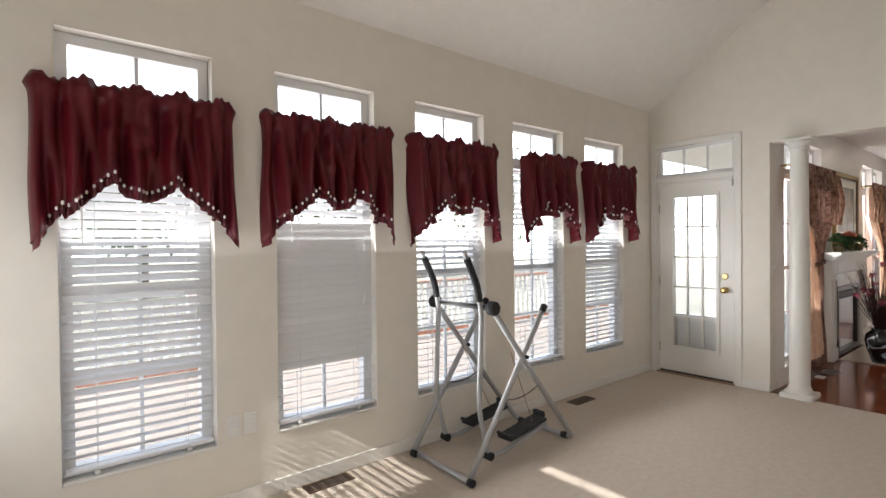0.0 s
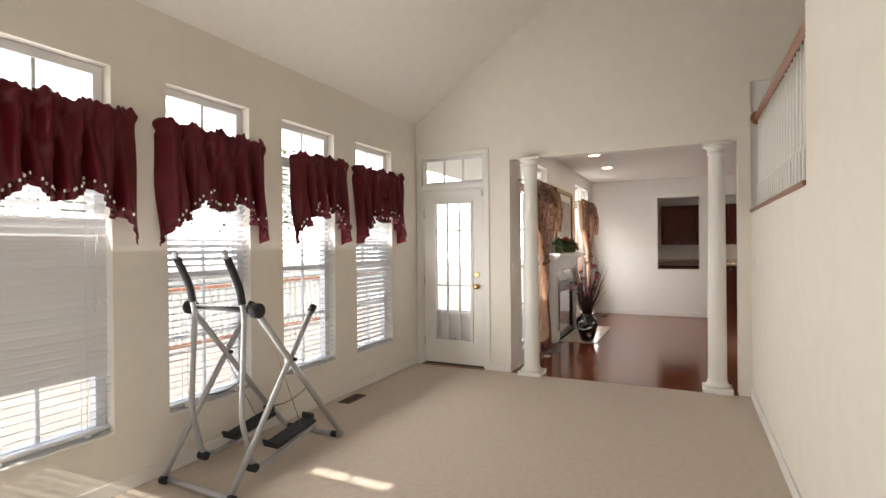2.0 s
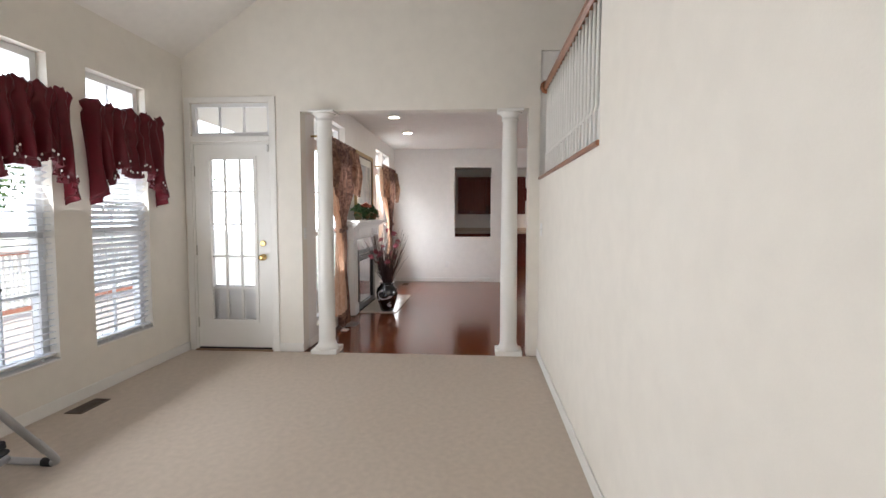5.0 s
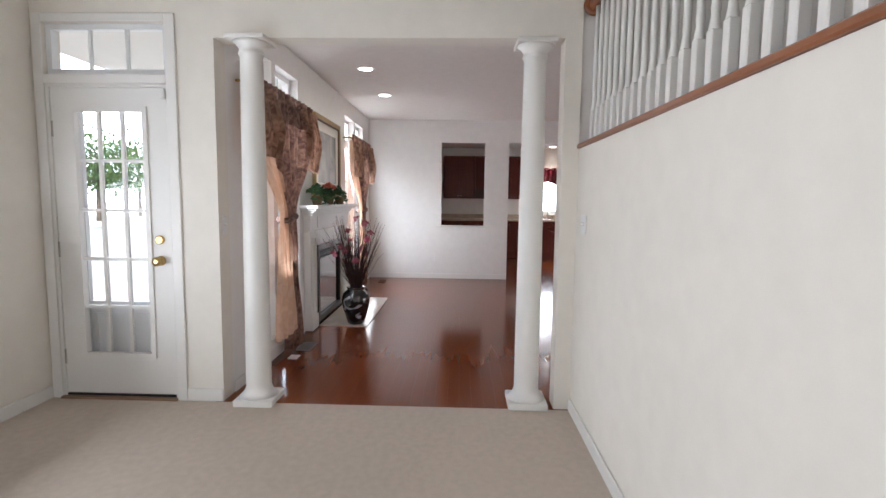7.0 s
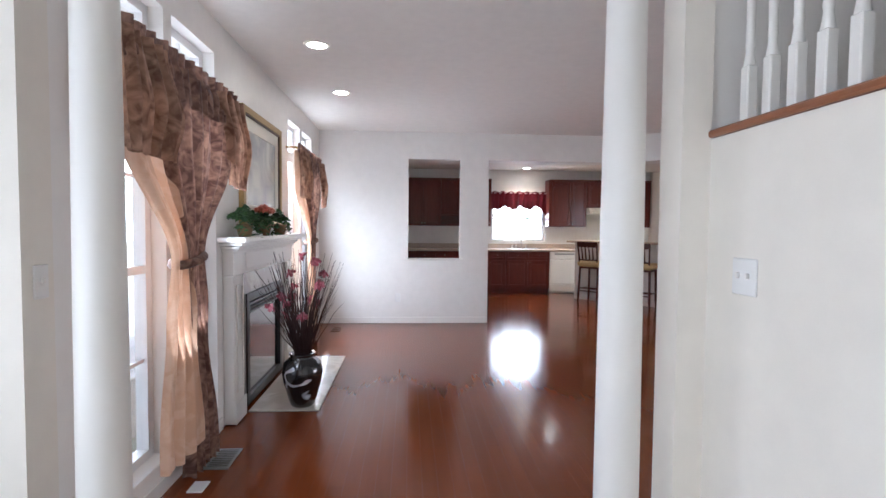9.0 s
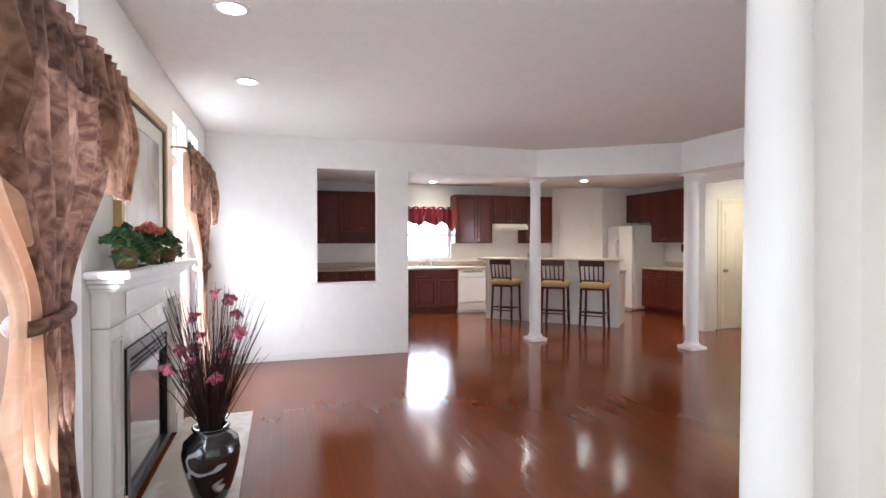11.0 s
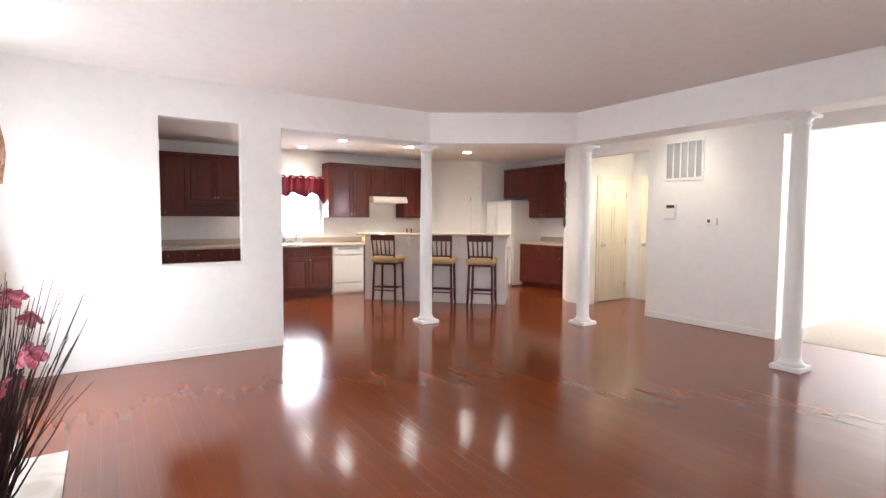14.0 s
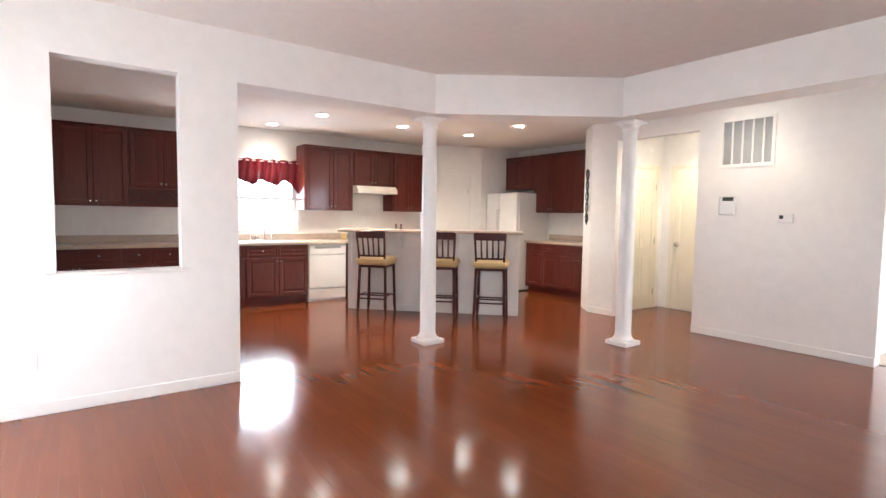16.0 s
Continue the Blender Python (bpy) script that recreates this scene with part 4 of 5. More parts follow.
def curtain(x, seed, label):
    """A rod curtain: floral valance over a peach and a floral panel, drawn together by a tie."""
    y = FAM_N - 0.10
    root = thing("curtain", (x + 0.65, y, 2.1), label, "curtain", "tied curtains")
    part("curtain_rod", tube(bmesh.new(), [(x - 0.04, FAM_N - 0.002, 2.155), (x - 0.04, y, 2.155), (x + 1.34, y, 2.155), (x + 1.34, FAM_N - 0.002, 2.155)], 0.01, 8), BRASS, root, "thin brass rod")
    part("peach_panel", sheet([(2.13, x - 0.02, x + 0.42, y), (1.75, x + 0.05, x + 0.48, y), (1.19, x + 0.42, x + 0.56, y - 0.04), (0.9, x + 0.33, x + 0.62, y - 0.05), (0.24, x + 0.24, x + 0.68, y - 0.06)], 4, seed, amp=0.03), PEACH, root, "peach satin panel")
    part("floral_panel", sheet([(2.13, x + 0.28, x + 1.30, y - 0.012), (1.80, x + 0.36, x + 1.18, y - 0.02), (1.19, x + 0.52, x + 0.70, y - 0.05), (0.9, x + 0.54, x + 0.80, y - 0.03), (0.04, x + 0.60, x + 1.0, y - 0.01)], 6, seed + 1, amp=0.032), FLORAL, root, "brown floral sheer panel")
    part("valance", sheet([(2.20, x - 0.05, x + 1.35, y - 0.025), (2.15, x - 0.04, x + 1.34, y - 0.02), (2.07, x - 0.04, x + 1.35, y - 0.04), (1.96, x + 0.02, x + 1.28, y - 0.045)], 14, seed + 2, 120, 14, 0.016), FLORAL, root, "brown floral gathered heading")
    for k, (a, b, c, d, low) in enumerate(((-0.08, 0.34, -0.10, 0.44, 1.66), (0.98, 1.38, 1.10, 1.44, 1.60))):
        part("jabot", sheet([(2.14, x + a, x + b, y - 0.05), (1.85, x + c, x + d, y - 0.075), (low, x + c + 0.05, x + d - 0.06, y - 0.06)], 5, seed + 3 + k, 50, 24, 0.028), JABOT, root, "sheer peach and brown swag")
    tie = [(x + 0.58 + 0.135 * math.cos(a), y - 0.035 + 0.055 * math.sin(a), 1.19 + 0.02 * math.cos(a)) for a in [2 * math.pi * k / 20 for k in range(21)]]
    part("tie_back", tube(bmesh.new(), tie, 0.022, 8), FLORAL, root)


curtain(5.80, 3, "brown floral curtain tied over a peach satin panel")
curtain(9.04, 9, "brown floral curtain with peach lining, tied at the waist")


def fireplace():
    x0, x1 = 7.22, 8.92
    root = thing("fireplace", ((x0 + x1) / 2, FAM_N, 0), "white mantel fireplace with marble surround and dark glass", "fireplace")
    f = FAM_N - 0.001
    for a, b in ((x0, x0 + 0.20), (x1 - 0.20, x1)):
        part("pilaster", boxes((a, b, f - 0.075, f, 0.012, 1.02), (a - 0.012, b + 0.012, f - 0.09, f - 0.076, 0.012, 0.16), bevel=0.005), TRIM, root)
        part("pilaster_panel", ring(bmesh.new(), "x", f - 0.086, f - 0.076, a + 0.035, b - 0.035, 0.22, 0.96, 0.015), TRIM, root)
    part("frieze", boxes((x0, x1, f - 0.075, f, 1.022, 1.20), (x0 + 0.24, x1 - 0.24, f - 0.082, f - 0.076, 1.05, 1.17), bevel=0.004), TRIM, root)
    for k, (p, q) in enumerate(((0.105, 1.185), (0.125, 1.205), (0.15, 1.228))):
        part("cornice", boxes((x0 - 0.02 - 0.02 * k, x1 + 0.02 + 0.02 * k, f - p, f, q, q + 0.019), bevel=0.004), TRIM, root)
    part("mantel_shelf", boxes((x0 - 0.10, x1 + 0.10, f - 0.185, f, 1.249, 1.285), bevel=0.008), TRIM, root)
    part("marble_surround", boxes((x0 + 0.201, x0 + 0.34, f - 0.045, f, 0.014, 1.02), (x1 - 0.34, x1 - 0.201, f - 0.045, f, 0.014, 1.02), (x0 + 0.34, x1 - 0.34, f - 0.045, f, 0.86, 1.02)), GREY_MARBLE, root, "grey-beige marble facing")
    part("firebox_frame", ring(bmesh.new(), "x", f - 0.055, f - 0.01, x0 + 0.341, x1 - 0.341, 0.02, 0.858, 0.06), BLACK, root, "black metal firebox frame")
    part("hood_louvre", boxes(*[(x0 + 0.405, x1 - 0.405, f - 0.05, f - 0.02, 0.70 + 0.03 * k, 0.718 + 0.03 * k) for k in range(3)]), BLACK, root)
    part("fire_glass", boxes((x0 + 0.40, x1 - 0.40, f - 0.03, f - 0.022, 0.08, 0.69)), GLASS_BLACK, root, "dark reflecting glass")


fireplace()
tagged(part("hearth", boxes((7.49, 9.06, 1.21, FAM_N - 0.08, 0.0, 0.012), bevel=0.003), MARBLE), "beige marble hearth slab flush on the boards", "hearth", kind="structure")

pic = thing("picture", (8.12, FAM_N, 1.85), "large gilt-framed muted landscape print above the mantel", "picture")
PX0, PX1, PZ0, PZ1 = 7.56, 8.68, 1.36, 2.25
part("frame", ring(bmesh.new(), "x", FAM_N - 0.04, FAM_N - 0.002, PX0, PX1, PZ0, PZ1, 0.05), GOLD, pic, "worn gilt moulding")
part("frame_lip", ring(bmesh.new(), "x", FAM_N - 0.032, FAM_N - 0.004, PX0 + 0.05, PX1 - 0.05, PZ0 + 0.05, PZ1 - 0.05, 0.014), BROWN_METAL, pic)
part("mat_board", ring(bmesh.new(), "x", FAM_N - 0.02, FAM_N - 0.012, PX0 + 0.064, PX1 - 0.064, PZ0 + 0.064, PZ1 - 0.064, 0.10), MAT_BOARD, pic, "cream mat")
part("print", boxes((PX0 + 0.16, PX1 - 0.16, FAM_N - 0.016, FAM_N - 0.012, PZ0 + 0.16, PZ1 - 0.16)), PAINTING, pic, "faded blue-grey landscape")

vx, vy = 7.60, 1.352
vase = thing("floor_vase", (vx, vy, 0.012), "tall black glossy vase with silver swirls, full of twigs", "vase")
bm = bmesh.new()
lathe(bm, [(0.078, 0.012), (0.092, 0.03), (0.105, 0.07), (0.138, 0.19), (0.15, 0.27), (0.138, 0.335), (0.10, 0.372), (0.085, 0.388), (0.098, 0.402), (0.098, 0.41), (0.078, 0.41), (0.072, 0.36)], (vx, vy, 0), 40)
part("body", bm, VASE_MAT, vase)
rnd = random.Random(5)
tips = []
for k in range(150):
    a, lean, tall = rnd.uniform(0, 6.283), rnd.uniform(0.04, 0.36) ** 0.9, rnd.uniform(0.42, 0.84)
    pts = [Vector((vx + 0.05 * math.cos(a) * rnd.random(), vy + 0.05 * math.sin(a) * rnd.random(), 0.37))]
    for s in range(1, 6):
        t = s / 5
        pts.append(Vector((vx + (0.04 + lean * t ** 1.25) * math.cos(a) + rnd.uniform(-0.012, 0.012), vy + (0.04 + 0.75 * lean * t ** 1.25) * math.sin(a) + rnd.uniform(-0.012, 0.012), 0.37 + tall * t * (1 - 0.10 * lean))))
        if pts[-1].y > FAM_N - 0.12:
            pts[-1].y = FAM_N - 0.12
    part("twig", tube(bmesh.new(), pts, [0.0045, 0.004, 0.0034, 0.0027, 0.002, 0.0013], 4), TWIG, vase)
    tips.append(pts)
flo = bmesh.new()
for a in range(6):
    m = Matrix.Rotation(a * math.pi / 3, 4, "Z") @ Matrix.Rotation(radians(35 + 10 * (a % 2)), 4, "Y")
    ring_pts = [m @ Vector((r * 1.0, w, z)) for r, w, z in ((0, 0, 0), (0.02, -0.016, 0.004), (0.045, -0.014, 0.002), (0.055, 0, 0.008), (0.045, 0.014, 0.002), (0.02, 0.016, 0.004))]
    flo.faces.new([flo.verts.new(p) for p in ring_pts]).smooth = True
lathe(flo, [(0.006, -0.012), (0.011, 0), (0.006, 0.012)], (0, 0, 0), 8)
fme = bpy.data.meshes.new("flower")
flo.to_mesh(fme)
flo.free()
fme.materials.append(PETAL)
for k in range(14):
    pts = tips[k * 8]
    ob = new("flower", fme)
    ob.parent = vase
    ob.matrix_parent_inverse = Matrix.Translation((-vx, -vy, -0.012))
    ob.location = pts[rnd.choice((2, 3, 4, 4, 5))]
    ob.rotation_euler = (rnd.uniform(-1, 1), rnd.uniform(-1, 1), rnd.uniform(0, 6))
    ob.scale = (1.0, 1.0, 1.0)


def potted_plant(x, y, z, seed, spread, leaves, flower, label):
    """A trailing plant in a small pot; its leaves are folded ovals."""
    rnd = random.Random(seed)
    root = thing("potted_plant", (x, y, z), label, "plant", "plants on the mantel")
    part("pot", lathe(bmesh.new(), [(0.04, 0), (0.055, 0.05), (0.058, 0.09), (0.05, 0.09)], (x, y, z), 16), POT, root)
    bm = bmesh.new()
    for k in range(leaves):
        a, t = rnd.uniform(0, 6.283), rnd.random() ** 0.6
        r = spread * t
        c = Vector((x + 1.25 * r * math.cos(a), y + 0.55 * r * math.sin(a), z + 0.13 + 0.10 * rnd.random() * (1 - t) - 0.16 * t * t * rnd.random() * (math.sin(a) < 0)))
        if c.y > FAM_N - 0.05:
            c.y = FAM_N - 0.05
        m = Matrix.Translation(c) @ Euler((rnd.uniform(-0.9, 0.9), rnd.uniform(-0.9, 0.9), rnd.uniform(0, 6))).to_matrix().to_4x4()
        s = rnd.uniform(0.018, 0.034)
        v = [bm.verts.new(m @ Vector(p) ) for p in ((0, -s, 0), (s * 0.55, -s * 0.2, s * 0.2), (s * 0.35, s * 0.6, s * 0.12), (0, s, 0), (-s * 0.35, s * 0.6, s * 0.12), (-s * 0.55, -s * 0.2, s * 0.2))]
        bm.faces.new((v[0], v[1], v[2], v[3]))
        bm.faces.new((v[0], v[3], v[4], v[5]))
    part("leaves", bm, LEAF, root, "dense small dark green leaves")
    if flower:
        bm = bmesh.new()
        for k in range(60):
            a, t = rnd.uniform(0, 6.283), rnd.random() ** 0.5
            c = Vector((x + 0.085 * t * math.cos(a), y + 0.06 * t * math.sin(a), z + 0.19 + 0.035 * (1 - t)))
            m = Matrix.Translation(c) @ Euler((rnd.uniform(-0.8, 0.8), rnd.uniform(-0.8, 0.8), a)).to_matrix().to_4x4()
            s = 0.024
            bm.faces.new([bm.verts.new(m @ Vector(p)) for p in ((-s, -s, 0), (s, -s, 0.006), (s, s, 0), (-s, s, 0.006))])
        part("blossom", bm, CORAL, root, "coral pink flower head")


potted_plant(7.38, 1.70, 1.285, 1, 0.17, 260, False, "trailing green ivy in a clay pot")
potted_plant(7.85, 1.70, 1.285, 2, 0.13, 150, True, "coral flowering plant with dark leaves")
potted_plant(8.35, 1.70, 1.285, 3, 0.15, 170, False, "bushy dark green plant in a small pot")
tagged(part("mantel_dish", boxes((7.58, 7.68, 1.66, 1.74, 1.285, 1.305), bevel=0.006), PLASTIC), "small white dish on the mantel", "dish")


# ---- kitchen ----
def local(x, y, turn):
    return Matrix.Translation((x, y, 0)) @ Matrix.Rotation(radians(turn), 4, "Z")


def cabinet_door(root, m, u0, u1, z0, z1, front, arched=False, knob=None, drawer=False):
    """A framed cabinet door with a raised panel, standing proud of the carcass."""
    bm = bmesh.new()
    g, s = 0.003, 0.055 if not drawer else 0.03
    a, b, p, q = u0 + g, u1 - g, z0 + g, z1 - g
    for r in ((a, a + s, p, q), (b - s, b, p, q), (a + s, b - s, p, p + s), (a + s, b - s, q - s, q)):
        box(bm, r[0], r[1], front - 0.022, front, r[2], r[3], 0.006, 0, m)
    box(bm, a + s - 0.002, b - s + 0.002, front - 0.009, front - 0.001, p + s - 0.002, q - s + 0.002, 0, 0, m)
    if b - a > 0.16:
        i = 0.022
        if arched:
            c0, c1, h0, h1 = a + s + i, b - s - i, p + s + i, q - s - i
            outline = [(c0, h0), (c1, h0)] + [(c1 + (c0 - c1) * k / 10, h1 - 0.05 + 0.05 * math.sin(math.pi * k / 10)) for k in range(11)]
            for d in (front - 0.019,):
                vs = [bm.verts.new(m @ Vector((u, d, z))) for u, z in outline]
                ws = [bm.verts.new(m @ Vector((u, front - 0.009, z))) for u, z in outline]
                bm.faces.new(vs)
                for k in range(len(vs)):
                    bm.faces.new((vs[k], vs[(k + 1) % len(vs)], ws[(k + 1) % len(ws)], ws[k]))
        else:
            box(bm, a + s + i, b - s - i, front - 0.019, front - 0.009, p + s + i, q - s - i, 0.006, 0, m)
    leaf = part("drawer_front" if drawer else "cabinet_door", bm, CHERRY, root)
    if knob:
        kb = lathe(bmesh.new(), [(0.005, 0), (0.005, 0.012), (0.011, 0.017), (0.009, 0.024)], (0, 0, 0), 10, m @ Matrix.Translation((knob[0], front - 0.02, knob[1])) @ Matrix.Rotation(radians(90), 4, "X"))
        part("knob", kb, CHROME, leaf, "small metal knob")
    return leaf


def upper(m, u0, u1, z0, z1, doors, label, depth=0.32, arched=True, crown=True):
    at = m @ Vector(((u0 + u1) / 2, 0, z0))
    root = thing("wall_cabinet", at, label, "cabinet", "kitchen wall cabinets")
    bm = bmesh.new()
    box(bm, u0 + 0.001, u1 - 0.001, -depth, -0.001, z0, z1, 0, 0, m)
    part("body", bm, CHERRY, root)
    w = 0
    for k, (a, b) in enumerate(doors):
        cabinet_door(root, m, a, b, z0 + 0.012, z1 - 0.012, -depth, arched, ((b - 0.03) if k % 2 == 0 else (a + 0.03), z0 + 0.06))
    if crown:
        bm = bmesh.new()
        box(bm, u0, u1, -depth - 0.03, -0.002, z1 + 0.001, z1 + 0.03, 0.008, 0, m)
        part("crown_moulding", bm, CHERRY, root)
    return root


def base(m, u0, u1, doors, label, depth=0.60, drawer=True):
    at = m @ Vector(((u0 + u1) / 2, 0, 0))
    root = thing("base_cabinet", at, label, "cabinet", "kitchen base cabinets")
    bm = bmesh.new()
    box(bm, u0 + 0.001, u1 - 0.001, -depth, -0.001, 0.10, 0.868, 0, 0, m)
    box(bm, u0 + 0.001, u1 - 0.001, -depth + 0.07, -0.002, 0.0, 0.099, 0, 0, m)
    part("body", bm, CHERRY, root)
    for k, (a, b) in enumerate(doors):
        cabinet_door(root, m, a, b, 0.13, 0.69 if drawer else 0.85, -depth, False, ((b - 0.03) if k % 2 == 0 else (a + 0.03), 0.64))
        if drawer:
            cabinet_door(root, m, a, b, 0.71, 0.855, -depth, False, ((a + b) / 2, 0.785), True)
    return root


KB = local(BACK, 0, -90)
U0, U1 = 1.385, 2.35
upper(KB, -0.64, 0.115, U0, U1, [(-0.63, -0.26), (-0.26, 0.105)], "cherry wall cabinet with two arched doors")
rackcab = upper(KB, 0.115, 0.88, 1.62, U1, [(0.125, 0.50), (0.50, 0.87)], "short cherry wall cabinet above the wine rack")
rk = thing("wine_rack", KB @ Vector((0.5, 0, U0)), "cherry lattice wine rack under a cabinet", "wine rack")
# Solid box in darkened cherry: the shade inside the open rack is its colour.
bm = bmesh.new()
box(bm, 0.117, 0.878, -0.30, -0.002, U0, 1.618, 0, 0, KB)
part("body", bm, RACK_SHADE, rk)
for k in range(9):
    for s in (-1, 1):
        bm = bmesh.new()
        u = 0.16 + 0.085 * k
        w = Matrix.Translation((u, -0.312, 1.50)) @ Matrix.Rotation(radians(45 * s), 4, "Y")
        box(bm, -0.008, 0.008, -0.008, 0.008, -0.145, 0.145, 0, 0, KB @ w)
        part("lattice_bar", bm, CHERRY, rk)
bm = bmesh.new()
for r in ((0.117, 0.878, U0, U0 + 0.03), (0.117, 0.878, 1.595, 1.617)):
    box(bm, r[0], r[1], -0.326, -0.301, r[2], r[3], 0, 0, KB)
part("rail", bm, CHERRY, rk)
upper(KB, 0.88, 1.17, U0, U1, [(0.89, 1.16)], "narrow cherry wall cabinet beside the window")
upper(KB, 2.40, 3.22, U0, U1, [(2.41, 2.87), (2.87, 3.21)], "cherry wall cabinet with two doors")
upper(KB, 3.22, 3.96, 1.79, U1, [(3.23, 3.59), (3.59, 3.95)], "short cherry cabinet over the range hood")
upper(KB, 3.96, 4.62, U0, U1, [(3.97, 4.29), (4.29, 4.61)], "cherry wall cabinet with two doors")
hood = thing("range_hood", KB @ Vector((3.59, 0, 1.66)), "bisque enamel range hood under a cabinet", "range hood")
bm = bmesh.new()
prof = [(-0.001, 1.788), (-0.44, 1.788), (-0.50, 1.72), (-0.50, 1.67), (-0.001, 1.67)]
vs = [[bm.verts.new(KB @ Vector((u, d, z))) for d, z in prof] for u in (3.225, 3.955)]
bm.faces.new(vs[0])
bm.faces.new(list(reversed(vs[1])))
for k in range(5):
    bm.faces.new((vs[0][k], vs[1][k], vs[1][(k + 1) % 5], vs[0][(k + 1) % 5]))
part("shell", bm, BISQUE, hood)
for u0, u1, doors in ((-1.78, -0.9, ((-1.77, -1.34), (-1.34, -0.91))), (-0.9, 0.0, ((-0.89, -0.45), (-0.45, -0.01))), (0.0, 0.7, ((0.01, 0.35), (0.35, 0.69))), (0.7, 1.45, ((0.71, 1.08), (1.08, 1.44))), (1.45, 2.36, ((1.46, 1.91), (1.91, 2.35))), (2.98, 3.21, ((2.985, 3.205),)), (3.97, 4.73, ((3.98, 4.35), (4.35, 4.72)))):
    base(KB, u0, u1, doors, "cherry base cabinet with drawers over doors")
dw = thing("dishwasher", KB @ Vector((2.67, 0, 0)), "white enamel dishwasher between cherry base cabinets", "dishwasher")
bm = bmesh.new()
box(bm, 2.365, 2.975, -0.58, -0.001, 0.0, 0.866, 0, 0, KB)
part("body", bm, APPLIANCE, dw)
for z0, z1, d in ((0.20, 0.70, -0.605), (0.715, 0.86, -0.61), (0.03, 0.185, -0.60)):
    bm = bmesh.new()
    box(bm, 2.372, 2.968, d, -0.581, z0, z1, 0.006, 0, KB)
    part("panel", bm, APPLIANCE, dw)
# grey slab on the panel, coloured like the shade of a handle recess
bm = bmesh.new()
box(bm, 2.46, 2.88, -0.616, -0.6101, 0.80, 0.835, 0.002, 0, KB)
part("handle_recess_shade", bm, GREY_GRILLE, dw)
rng = thing("kitchen_range", KB @ Vector((3.59, 0, 0)), "white enamel range between base cabinets", "range")
bm = bmesh.new()
box(bm, 3.215, 3.965, -0.64, -0.02, 0.0, 0.92, 0.005, 0, KB)
part("body", bm, APPLIANCE, rng)
bm = bmesh.new()
box(bm, 3.215, 3.965, -0.09, -0.02, 0.921, 1.10, 0.006, 0, KB)
part("control_panel", bm, APPLIANCE, rng)
for k in range(4):
    part("burner", lathe(bmesh.new(), [(0.09, 0), (0.09, 0.012), (0.02, 0.014)], KB @ Vector((3.40 + 0.38 * (k % 2), -0.22 - 0.26 * (k // 2), 0.921)), 20), BLACK, rng)


def counter(m, runs, label, depth=0.64):
    root = thing("countertop", m @ Vector(((runs[0][0] + runs[0][1]) / 2, 0, 0.87)), label, "countertop")
    for a, b in runs:
        bm = bmesh.new()
        box(bm, a, b, -depth, -0.001, 0.871, 0.91, 0.006, 0, m)
        part("slab", bm, LAMINATE, root)
        bm = bmesh.new()
        box(bm, a, b, -0.022, -0.001, 0.911, 1.01, 0.004, 0, m)
        part("backsplash", bm, LAMINATE, root)
    return root


counter(KB, [(-1.78, 3.21), (3.97, 4.73)], "beige speckled laminate worktop with backsplash")
sink = thing("kitchen_sink", KB @ Vector((1.85, -0.3, 0.91)), "steel sink and chrome faucet below the window", "sink")
bm = bmesh.new()
for r in ((1.47, 2.27, -0.53, -0.50), (1.47, 2.27, -0.13, -0.10), (1.47, 1.50, -0.50, -0.13), (2.24, 2.27, -0.50, -0.13), (1.86, 1.88, -0.50, -0.13)):
    box(bm, *r, 0.911, 0.92, 0.003, 0, KB)
part("rim", bm, CHROME, sink)
# flat grey sheet; its colour stands for the shaded depth of the sink
bm = bmesh.new()
box(bm, 1.50, 2.24, -0.50, -0.13, 0.9105, 0.913, 0, 0, KB)
part("bowl_shade_sheet", bm, GREY_GRILLE, sink)
c = KB @ Vector((1.87, -0.09, 0.91))
part("faucet", tube(bmesh.new(), rounded([c, c + Vector((0, 0, 0.20)), c + Vector((-0.20, 0, 0.22)), c + Vector((-0.22, 0, 0.15))], 0.05), 0.011, 8), CHROME, sink)
for dy in (-0.11, 0.11, 0.2):
    part("tap_handle", lathe(bmesh.new(), [(0.022, 0), (0.02, 0.03), (0.014, 0.05), (0.02, 0.07), (0.006, 0.08)], c + Vector((0, dy, 0)), 10), CHROME, sink)

KS = local(0, -6.64, 180)
for a, b, doors in ((-13.35, -12.50, ((-13.34, -12.93), (-12.93, -12.51))), (-12.50, -11.69, ((-12.49, -12.10), (-12.10, -11.70)))):
    upper(KS, a, b, 1.40, 2.40, doors, "tall cherry wall cabinet with two doors", arched=False)
upper(KS, -14.115, -13.36, 1.83, 2.40, ((-14.10, -13.74), (-13.74, -13.37)), "short cherry cabinet above the refrigerator", arched=False)
for a, b, doors in ((-13.25, -12.48, ((-13.24, -12.87), (-12.87, -12.49))), (-12.48, -11.69, ((-12.47, -12.09), (-12.09, -11.70)))):
    base(KS, a, b, doors, "cherry base cabinet with drawers over doors")
counter(KS, [(-13.26, -11.69)], "beige laminate worktop beside the refrigerator")
fr = thing("refrigerator", (13.69, -6.2, 0), "white side-by-side refrigerator below a cabinet", "refrigerator")
part("body", boxes((13.29, 14.10, -6.62, -5.89, 0.02, 1.75), bevel=0.008), APPLIANCE, fr)
for a, b in ((13.292, 13.74), (13.746, 14.098)):
    d = part("fridge_door", boxes((a, b, -5.885, -5.82, 0.06, 1.745), bevel=0.012), APPLIANCE, fr)
    hx = 13.715 if a < 13.5 else 13.775
    part("handle", tube(bmesh.new(), rounded([(hx, -5.819, 0.62), (hx, -5.78, 0.66), (hx, -5.78, 1.40), (hx, -5.819, 1.44)], 0.03), 0.012, 8), APPLIANCE, d)
